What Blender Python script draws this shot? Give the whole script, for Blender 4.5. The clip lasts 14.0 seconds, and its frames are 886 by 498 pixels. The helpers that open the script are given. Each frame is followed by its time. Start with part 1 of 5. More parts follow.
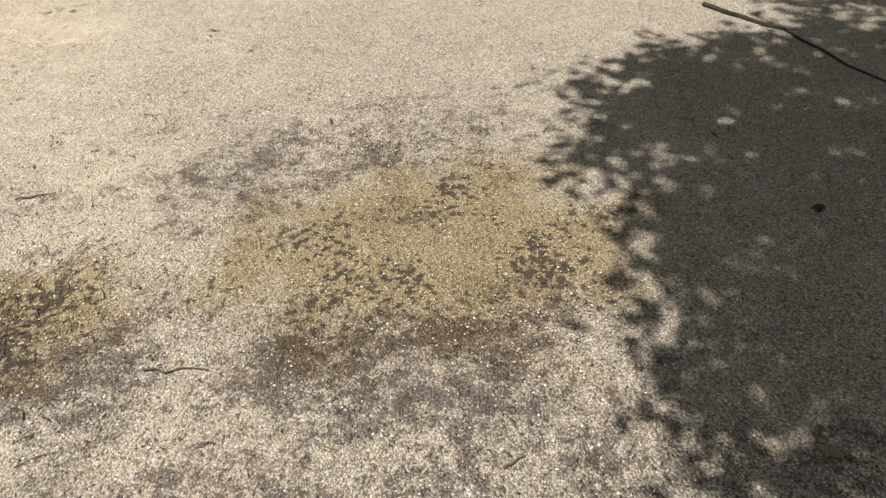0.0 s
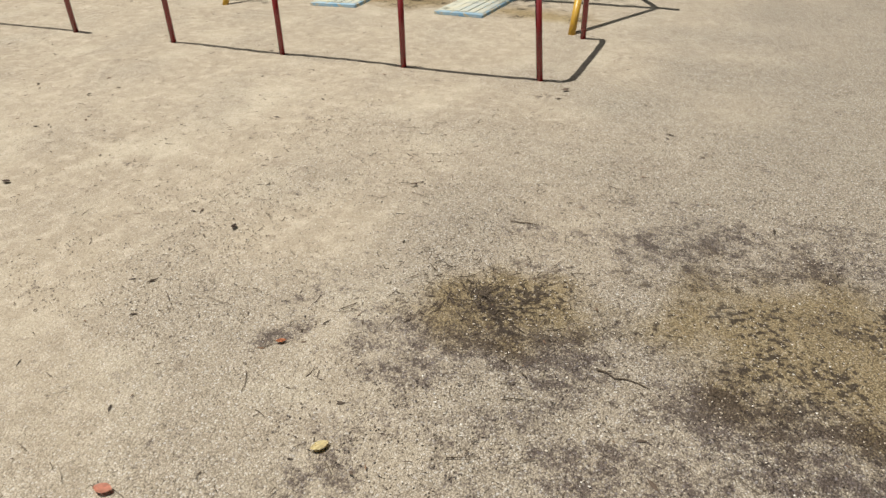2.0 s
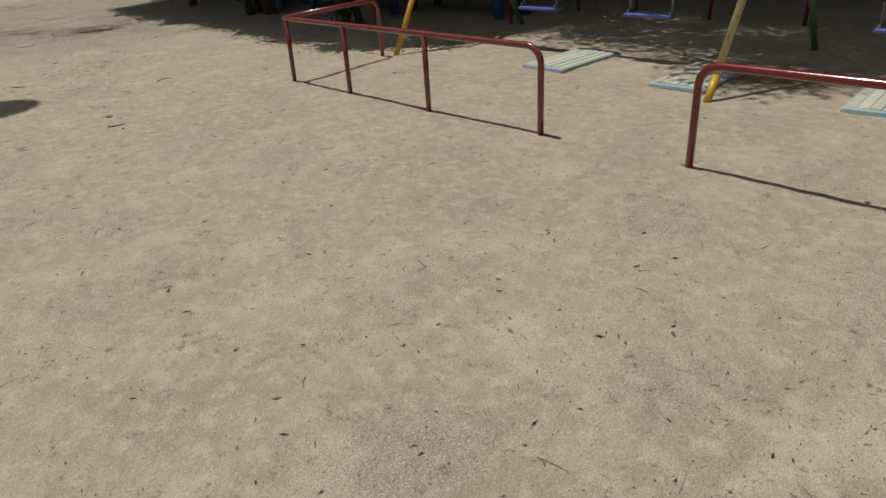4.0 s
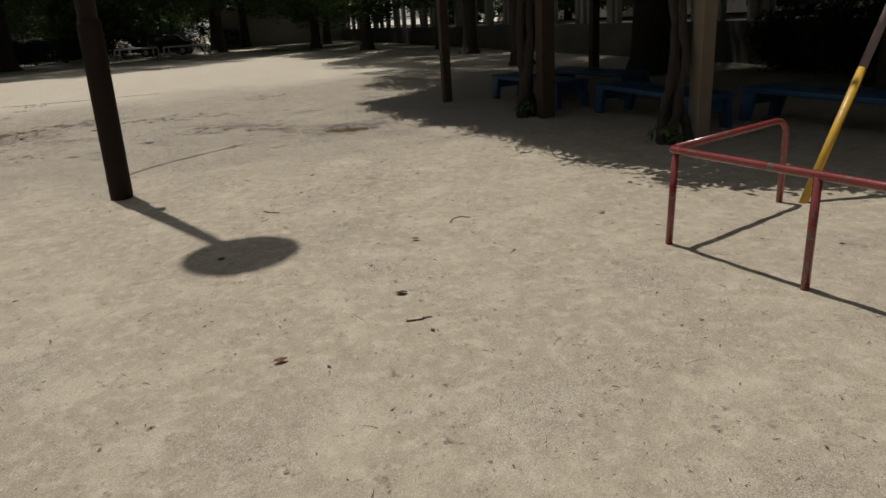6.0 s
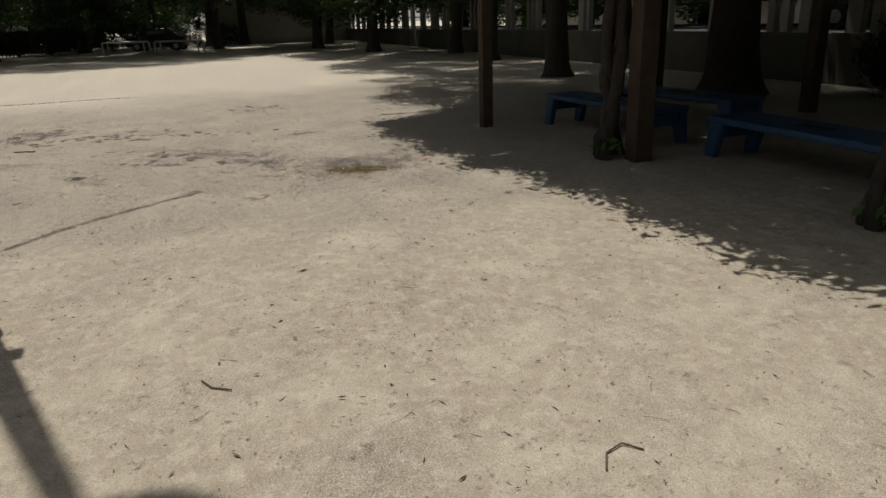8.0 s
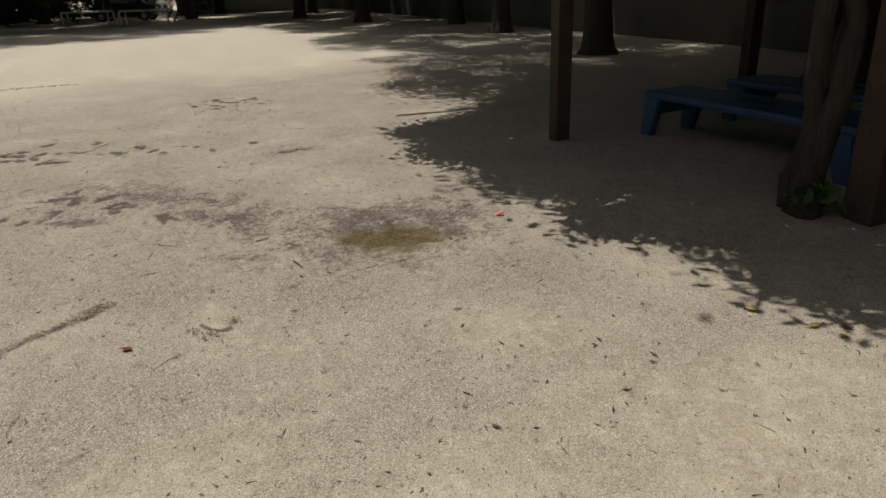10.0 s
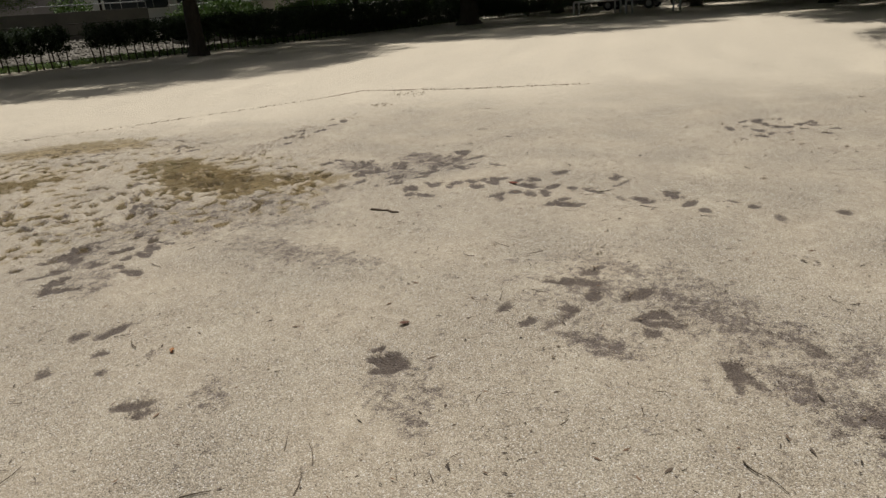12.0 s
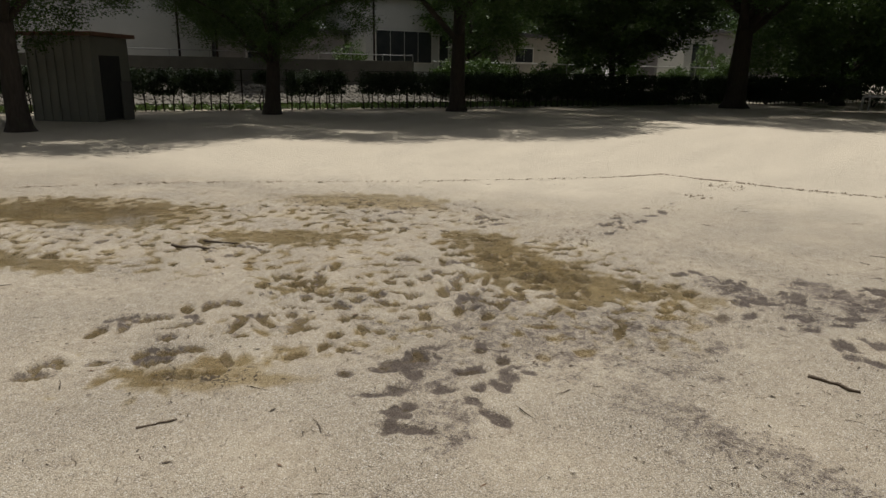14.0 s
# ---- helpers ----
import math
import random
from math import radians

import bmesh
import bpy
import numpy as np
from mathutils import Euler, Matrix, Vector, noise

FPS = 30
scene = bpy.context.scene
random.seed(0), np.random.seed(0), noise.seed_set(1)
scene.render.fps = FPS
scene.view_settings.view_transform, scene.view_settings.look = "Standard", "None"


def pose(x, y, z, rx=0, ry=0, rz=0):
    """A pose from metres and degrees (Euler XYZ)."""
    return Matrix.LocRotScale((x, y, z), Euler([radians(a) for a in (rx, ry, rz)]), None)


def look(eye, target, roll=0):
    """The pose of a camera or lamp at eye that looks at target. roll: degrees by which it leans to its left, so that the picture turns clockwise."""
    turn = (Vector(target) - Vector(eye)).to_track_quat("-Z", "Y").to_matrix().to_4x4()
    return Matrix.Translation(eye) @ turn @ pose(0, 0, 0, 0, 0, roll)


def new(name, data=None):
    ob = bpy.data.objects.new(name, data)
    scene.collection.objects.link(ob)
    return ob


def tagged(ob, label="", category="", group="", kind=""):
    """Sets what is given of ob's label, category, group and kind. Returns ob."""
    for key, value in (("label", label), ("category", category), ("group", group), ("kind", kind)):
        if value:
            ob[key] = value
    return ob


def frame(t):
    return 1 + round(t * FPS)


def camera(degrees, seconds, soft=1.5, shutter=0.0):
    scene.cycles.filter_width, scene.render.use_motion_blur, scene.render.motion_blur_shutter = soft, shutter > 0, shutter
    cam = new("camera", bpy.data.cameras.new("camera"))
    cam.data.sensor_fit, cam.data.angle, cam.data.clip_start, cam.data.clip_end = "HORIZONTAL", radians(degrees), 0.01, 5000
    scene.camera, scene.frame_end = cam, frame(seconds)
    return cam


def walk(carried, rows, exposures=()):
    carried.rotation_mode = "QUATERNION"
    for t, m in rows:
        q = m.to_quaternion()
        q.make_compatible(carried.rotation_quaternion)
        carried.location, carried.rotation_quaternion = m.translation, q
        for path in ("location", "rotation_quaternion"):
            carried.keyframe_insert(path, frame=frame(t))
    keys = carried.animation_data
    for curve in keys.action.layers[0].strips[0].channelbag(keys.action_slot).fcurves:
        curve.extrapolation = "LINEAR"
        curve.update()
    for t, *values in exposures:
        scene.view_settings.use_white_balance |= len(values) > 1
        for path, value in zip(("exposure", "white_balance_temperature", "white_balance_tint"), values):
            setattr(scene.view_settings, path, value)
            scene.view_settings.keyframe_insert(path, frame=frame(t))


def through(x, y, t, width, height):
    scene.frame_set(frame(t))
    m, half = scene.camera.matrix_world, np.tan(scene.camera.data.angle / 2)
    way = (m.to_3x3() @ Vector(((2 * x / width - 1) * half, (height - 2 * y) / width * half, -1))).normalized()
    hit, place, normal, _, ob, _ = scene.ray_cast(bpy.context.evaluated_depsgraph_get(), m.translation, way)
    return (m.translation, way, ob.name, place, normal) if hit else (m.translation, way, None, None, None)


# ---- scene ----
cam = camera(67.0, 14.0)
PATH = [
    (0, (-0.411, 0.581, 1.355), (-0.453, 2.069, 0.02), -1.3),
    (0.5, (-0.305, 0.314, 1.388), (-0.496, 1.855, 0.128), -0.3),
    (1, (-0.204, 0.147, 1.438), (-0.702, 1.71, 0.293), -1.0),
    (1.5, (-0.303, 0.068, 1.426), (-1.168, 1.522, 0.36), -3.5),
    (2, (-0.736, 0.033, 1.45), (-1.669, 1.457, 0.401), -1.3),
    (2.5, (-1.241, 0.131, 1.417), (-2.148, 1.587, 0.389), -2.0),
    (3, (-1.958, 0.171, 1.476), (-3.102, 1.52, 0.541), -1.6),
    (3.5, (-2.624, 0.281, 1.478), (-3.896, 1.522, 0.561), -4.1),
    (4, (-3.458, 0.288, 1.502), (-4.947, 1.266, 0.592), -3.9),
    (4.2, (-3.757, 0.264, 1.526), (-5.339, 1.107, 0.641), -3.7),
    (6.3, (-7.057, 0.316, 1.462), (-8.861, 0.903, 0.826), -3.7),
    (6.5, (-7.344, 0.395, 1.433), (-9.113, 1.107, 0.83), -6.9),
    (7, (-8.093, 0.505, 1.461), (-9.895, 1.155, 0.885), -1.2),
    (7.5, (-8.796, 0.641, 1.425), (-10.576, 1.316, 0.813), -5.4),
    (8, (-9.602, 0.77, 1.453), (-11.399, 1.361, 0.803), -2.1),
    (8.2, (-9.919, 0.804, 1.45), (-11.727, 1.37, 0.808), -2.2),
    (10.3, (-13.084, 1.171, 1.428), (-14.804, 1.818, 0.639), -2.1),
    (10.5, (-13.329, 1.196, 1.413), (-14.999, 1.821, 0.506), -1.8),
    (11, (-13.952, 1.182, 1.424), (-15.631, 1.718, 0.479), -1.5),
    (11.5, (-14.476, 0.872, 1.456), (-16.249, 1.08, 0.553), -2.6),
    (12, (-14.935, 0.472, 1.522), (-16.701, -0.156, 0.825), -4.6),
    (12.5, (-15.225, 0.013, 1.551), (-16.943, -0.863, 1.021), -2.8),
    (13, (-15.437, -0.434, 1.544), (-17.107, -1.421, 1.06), -0.8),
    (13.5, (-15.621, -0.892, 1.56), (-17.212, -2.014, 1.099), -0.1),
    (14, (-15.686, -1.342, 1.564), (-17.238, -2.5, 1.062), 0.7),
]
walk(cam, [(t, look(eye, target, roll)) for t, eye, target, roll in PATH],
     exposures=[(0.0, 0.45, 6430, 10), (1.0, 0.43, 6450, 10), (2.0, 0.02, 6490, 10), (2.5, -0.26, 6500, 10), (3.0, -0.38, 6490, 10), (4.0, -0.68, 6450, 10), (6.5, -0.66, 6340, 10), (8.0, -0.5, 6340, 10), (10.5, -0.44, 6460, 10), (12.0, -0.27, 6420, 10), (14.0, -0.36, 6420, 10)])

# ---------------------------------------------------------------- world and sun
SUN_AZ, SUN_EL = radians(16), radians(74)   # heading in which shadows fall, height over the horizon
LIGHT_WAY = Vector((math.cos(SUN_AZ) * math.cos(SUN_EL), math.sin(SUN_AZ) * math.cos(SUN_EL), -math.sin(SUN_EL)))
world = bpy.data.worlds.new("sky")
scene.world = world
world.use_nodes = True
wn = world.node_tree
sky = wn.nodes.new("ShaderNodeTexSky")
sky.sky_type, sky.sun_disc = "NISHITA", False
sky.sun_elevation = SUN_EL
sky.sun_rotation = math.atan2(-LIGHT_WAY.x, -LIGHT_WAY.y)
haze = wn.nodes.new("ShaderNodeMix")
haze.data_type = "RGBA"
haze.inputs[0].default_value = 0.6
wn.links.new(sky.outputs[0], haze.inputs[6])
haze.inputs[7].default_value = (6.2, 5.9, 5.4, 1)   # bright summer haze
wn.links.new(haze.outputs[2], wn.nodes["Background"].inputs[0])
wn.nodes["Background"].inputs[1].default_value = 0.085
sun_data = bpy.data.lights.new("sun", "SUN")
sun_data.energy, sun_data.angle, sun_data.color = 5.0, radians(0.53), (1.0, 0.955, 0.885)
sun = new("sun", sun_data)
sun.matrix_world = Matrix.Translation((0, 0, 30)) @ LIGHT_WAY.to_track_quat("-Z", "Y").to_matrix().to_4x4()


# ---------------------------------------------------------------- materials
class Nodes:
    """A small helper to chain shader nodes."""

    def __init__(self, name):
        self.mat = bpy.data.materials.new(name)
        self.mat.use_nodes = True
        self.tree = self.mat.node_tree
        self.bsdf = self.tree.nodes["Principled BSDF"]
        self.coord = self.node("ShaderNodeTexCoord").outputs["Object"]

    def node(self, kind, **props):
        n = self.tree.nodes.new(kind)
        for k, v in props.items():
            setattr(n, k, v)
        return n

    def link(self, a, b):
        self.tree.links.new(a, b)

    def put(self, socket, value):
        if isinstance(value, bpy.types.NodeSocket):
            self.link(value, socket)
        else:
            socket.default_value = value

    def noise(self, scale, detail=4, rough=0.6, vec=None):
        n = self.node("ShaderNodeTexNoise")
        n.inputs["Scale"].default_value, n.inputs["Detail"].default_value, n.inputs["Roughness"].default_value = scale, detail, rough
        self.link(vec or self.coord, n.inputs["Vector"])
        return n.outputs["Fac"]

    def ramp(self, fac, stops):
        n = self.node("ShaderNodeValToRGB")
        el = n.color_ramp.elements
        while len(el) < len(stops):
            el.new(0.5)
        for e, (p, c) in zip(el, stops):
            e.position = p
            e.color = (c, c, c, 1) if isinstance(c, (int, float)) else (*c, 1)
        self.link(fac, n.inputs[0])
        return n.outputs[0]

    def mix(self, fac, a, b, mode="MIX"):
        n = self.node("ShaderNodeMix", data_type="RGBA", blend_type=mode)
        for s, v in ((n.inputs[0], fac), (n.inputs[6], a), (n.inputs[7], b)):
            if isinstance(v, tuple):
                v = (*v, 1)
            self.put(s, v)
        return n.outputs[2]

    def math(self, op, a, b=0.0, clamp=False):
        n = self.node("ShaderNodeMath", operation=op, use_clamp=clamp)
        self.put(n.inputs[0], a)
        self.put(n.inputs[1], b)
        return n.outputs[0]

    def attr(self, name):
        return self.node("ShaderNodeAttribute", attribute_name=name).outputs["Fac"]

    def bump(self, height, strength, distance):
        n = self.node("ShaderNodeBump")
        n.inputs["Strength"].default_value, n.inputs["Distance"].default_value = strength, distance
        self.link(height, n.inputs["Height"])
        self.link(n.outputs[0], self.bsdf.inputs["Normal"])

    def done(self, base, rough=0.7, metal=0.0, spec=0.5):
        self.put(self.bsdf.inputs["Base Color"], (*base, 1) if isinstance(base, tuple) else base)
        self.put(self.bsdf.inputs["Roughness"], rough)
        self.bsdf.inputs["Metallic"].default_value = metal
        self.bsdf.inputs["Specular IOR Level"].default_value = spec
        return self.mat


def surface(name, a, b, scale=8.0, fine=90.0, rough=0.7, bump=0.25, dist=0.004, metal=0.0, wear=None, wear_at=0.62, vary=0.12):
    """A weathered surface: two colours in blotches, fine grain, and worn spots of a third colour."""
    n = Nodes(name)
    blotch, grain = n.noise(scale, 5), n.noise(fine, 3)
    base = n.mix(n.ramp(blotch, [(0.35, 0.0), (0.65, 1.0)]), a, b)
    base = n.mix(n.ramp(grain, [(0.3, 0.0), (0.7, 0.35)]), base, tuple(c * 0.6 for c in a))
    if wear:
        base = n.mix(n.ramp(n.noise(scale * 2.3, 6, 0.7), [(wear_at, 0.0), (wear_at + 0.05, 1.0)]), base, wear)
    rnd = n.node("ShaderNodeObjectInfo").outputs["Random"]
    base = n.mix(vary, base, n.ramp(rnd, [(0.0, 0.0), (1.0, 0.8)]), "OVERLAY")
    n.bump(n.math("ADD", blotch, grain), bump, dist)
    return n.done(base, n.ramp(grain, [(0.3, max(0.0, rough - 0.12)), (0.7, min(1.0, rough + 0.12))]), metal)


def leaf_material(name, a, b, rough=0.55, through=0.22):
    n = Nodes(name)
    isl = n.node("ShaderNodeNewGeometry").outputs["Random Per Island"]
    base = n.mix(n.ramp(isl, [(0.0, 0.0), (1.0, 1.0)]), a, b)
    base = n.mix(n.ramp(n.noise(0.9, 3), [(0.35, 0.0), (0.7, 0.6)]), base, tuple(c * 0.55 for c in a))
    n.bsdf.inputs["Subsurface Weight"].default_value = 0.0
    t = n.node("ShaderNodeBsdfTranslucent")
    n.put(t.inputs["Color"], n.mix(0.5, base, (0.12, 0.2, 0.03)))
    m = n.node("ShaderNodeMixShader")
    m.inputs[0].default_value = through
    n.done(base, rough, 0.0, 0.4)
    out = n.tree.nodes["Material Output"]
    n.link(n.bsdf.outputs[0], m.inputs[1])
    n.link(t.outputs[0], m.inputs[2])
    n.link(m.outputs[0], out.inputs["Surface"])
    return n.mat


def bark_material(name, a, b, scale=5.0):
    n = Nodes(name)
    mp = n.node("ShaderNodeMapping")
    mp.inputs["Scale"].default_value = (1, 1, 0.18)
    n.link(n.coord, mp.inputs[0])
    ridge = n.noise(scale * 4, 6, 0.7, mp.outputs[0])
    moss = n.noise(scale * 0.4, 4)
    base = n.mix(n.ramp(ridge, [(0.35, 0.0), (0.65, 1.0)]), a, b)
    base = n.mix(n.ramp(moss, [(0.55, 0.0), (0.75, 0.5)]), base, (0.05, 0.06, 0.03))
    n.bump(ridge, 0.9, 0.03)
    return n.done(base, 0.9)


def ground_material():
    n = Nodes("sandy_gravel")
    coarse = n.attr("coarse")
    vor = n.node("ShaderNodeTexVoronoi")
    vor.inputs["Scale"].default_value = 185
    n.link(n.coord, vor.inputs["Vector"])
    cell = n.node("ShaderNodeSeparateColor")
    n.link(vor.outputs["Color"], cell.inputs[0])
    grain, grain2, big = cell.outputs[0], cell.outputs[1], n.noise(0.6, 5)
    mid, fine = n.noise(4.5, 8, 0.72), n.noise(60, 4, 0.7)
    scuff = n.noise(11, 6, 0.6)
    sand = n.mix(n.ramp(big, [(0.35, 0.0), (0.65, 1.0)]), (0.40, 0.335, 0.24), (0.48, 0.41, 0.30))
    sand = n.mix(n.ramp(mid, [(0.38, 0.0), (0.66, 0.9)]), sand, (0.345, 0.285, 0.205))
    sand = n.mix(n.ramp(scuff, [(0.48, 0.0), (0.64, 0.75)]), sand, (0.56, 0.485, 0.37))
    worn = n.noise(2.1, 5, 0.55)
    sand = n.mix(n.ramp(worn, [(0.52, 0.0), (0.66, 0.5)]), sand, (0.6, 0.535, 0.405))
    fleck = n.ramp(n.noise(38, 5, 0.8), [(0.58, 0.0), (0.66, 0.5)])
    sand = n.mix(fleck, sand, (0.24, 0.2, 0.155))
    grains = n.ramp(grain, [(0.0, (0.07, 0.058, 0.05)), (0.08, (0.28, 0.235, 0.175)), (0.35, (0.50, 0.425, 0.325)), (0.85, (0.66, 0.585, 0.475)), (1.0, (0.9, 0.87, 0.82))])
    share = n.math("MULTIPLY", n.ramp(grain2, [(0.0, 0.4), (1.0, 1.0)]), n.math("ADD", 0.24, n.math("MULTIPLY", coarse, 0.76)))
    sand = n.mix(share, sand, grains)
    gaps = n.ramp(vor.outputs["Distance"], [(0.34, 1.0), (0.66, 0.45)])
    sand = n.mix(n.math("ADD", 0.3, n.math("MULTIPLY", coarse, 0.55)), sand, gaps, "MULTIPLY")
    sand = n.mix(n.attr("dry"), sand, n.mix(0.6, sand, (0.66, 0.585, 0.46)))
    # damp and muddy stains with ragged edges
    r1 = n.math("MULTIPLY", n.math("SUBTRACT", n.noise(5, 9, 0.72), 0.5), 2.8)
    r2 = n.math("MULTIPLY", n.math("SUBTRACT", n.noise(19, 8, 0.78), 0.5), 3.8)
    rag = n.math("ADD", r1, r2)
    speckle = n.math("MULTIPLY", n.math("SUBTRACT", grain2, 0.5), 0.7)
    damp = n.ramp(n.math("ADD", n.math("ADD", n.attr("damp"), n.math("MULTIPLY", speckle, n.ramp(n.attr("damp"), [(0.0, 0.0), (0.3, 1.0)]))), rag), [(0.36, 0.0), (1.1, 1.0)])
    tread = n.ramp(n.math("ADD", n.attr("prints"), n.math("ADD", n.math("MULTIPLY", rag, 0.34), n.math("MULTIPLY", speckle, 0.4))), [(0.28, 0.0), (0.62, 1.0)])
    damp = n.math("MAXIMUM", damp, n.math("MULTIPLY", tread, 0.9))
    mud = n.ramp(n.math("ADD", n.attr("mud"), n.math("MULTIPLY", r1, 0.5)), [(0.15, 0.0), (0.75, 1.0)])
    clump = n.math("MULTIPLY", n.math("SUBTRACT", n.noise(3.4, 4, 0.6), 0.5), 1.0)
    fibre = n.math("ADD", n.noise(36, 3, 0.55), n.math("ADD", clump, n.math("MULTIPLY", n.attr("mud"), 0.1)))
    spots = n.ramp(fibre, [(0.665, 0.0), (0.725, 1.0)])
    base = n.mix(n.math("MULTIPLY", damp, 0.97), sand, (0.285, 0.255, 0.272), "MULTIPLY")
    base = n.mix(n.math("MULTIPLY", tread, 0.6), base, (0.5, 0.45, 0.42), "MULTIPLY")
    base = n.mix(mud, base, (0.70, 0.63, 0.46), "MULTIPLY")
    base = n.mix(n.math("MULTIPLY", spots, n.math("MINIMUM", n.math("ADD", mud, n.math("MULTIPLY", damp, 0.4)), 0.85)), base, (0.035, 0.024, 0.017))
    wet = n.ramp(n.math("ADD", n.attr("wet"), n.math("MULTIPLY", rag, 0.25)), [(0.25, 0.0), (0.7, 1.0)])
    base = n.mix(wet, base, n.mix(1.0, n.mix(0.5, sand, base), n.mix(n.ramp(n.math("ADD", n.noise(7, 7, 0.7), n.math("MULTIPLY", n.attr("wet"), -0.18)), [(0.28, 0.0), (0.5, 1.0)]), (0.68, 0.62, 0.48), (0.92, 0.86, 0.7)), "MULTIPLY"))
    # dark specks of leaf litter
    speck = n.ramp(n.noise(30, 6, 0.92), [(0.70, 0.0), (0.75, 0.8)])
    base = n.mix(speck, base, (0.075, 0.058, 0.042))
    h = n.math("ADD", n.math("MULTIPLY", n.math("SUBTRACT", 1.0, vor.outputs["Distance"]), n.math("ADD", 0.3, n.math("MULTIPLY", coarse, 0.5))), n.math("ADD", n.math("MULTIPLY", fine, 0.5), n.math("ADD", n.math("MULTIPLY", mid, 2.6), n.math("MULTIPLY", scuff, 1.3))))
    n.bump(h, 0.9, 0.012)
    gloss = n.math("SUBTRACT", 0.92, n.math("MINIMUM", n.math("ADD", n.math("MULTIPLY", damp, 0.3), n.math("MULTIPLY", wet, 0.62)), 0.68))
    return n.done(base, gloss, 0.0, 0.4)


def water_material():
    """Thin muddy rain water: tinted, see-through, and a mirror at low angles."""
    n = Nodes("muddy_water")
    n.tree.nodes.remove(n.bsdf)
    silt = n.mix(n.ramp(n.noise(3.3, 7, 0.7), [(0.35, 0.0), (0.65, 1.0)]), (0.93, 0.9, 0.82), (0.98, 0.97, 0.93))
    ripple = n.node("ShaderNodeBump")
    ripple.inputs["Strength"].default_value, ripple.inputs["Distance"].default_value = 0.08, 0.003
    n.link(n.noise(14, 3), ripple.inputs["Height"])
    clear, mirror = n.node("ShaderNodeBsdfTransparent"), n.node("ShaderNodeBsdfGlossy")
    n.link(silt, clear.inputs["Color"])
    mirror.inputs["Roughness"].default_value = 0.04
    n.link(ripple.outputs[0], mirror.inputs["Normal"])
    gloss = n.node("ShaderNodeFresnel")
    gloss.inputs["IOR"].default_value = 1.33
    m = n.node("ShaderNodeMixShader")
    n.link(gloss.outputs[0], m.inputs[0])
    n.link(clear.outputs[0], m.inputs[1])
    n.link(mirror.outputs[0], m.inputs[2])
    n.link(m.outputs[0], n.tree.nodes["Material Output"].inputs["Surface"])
    return n.mat


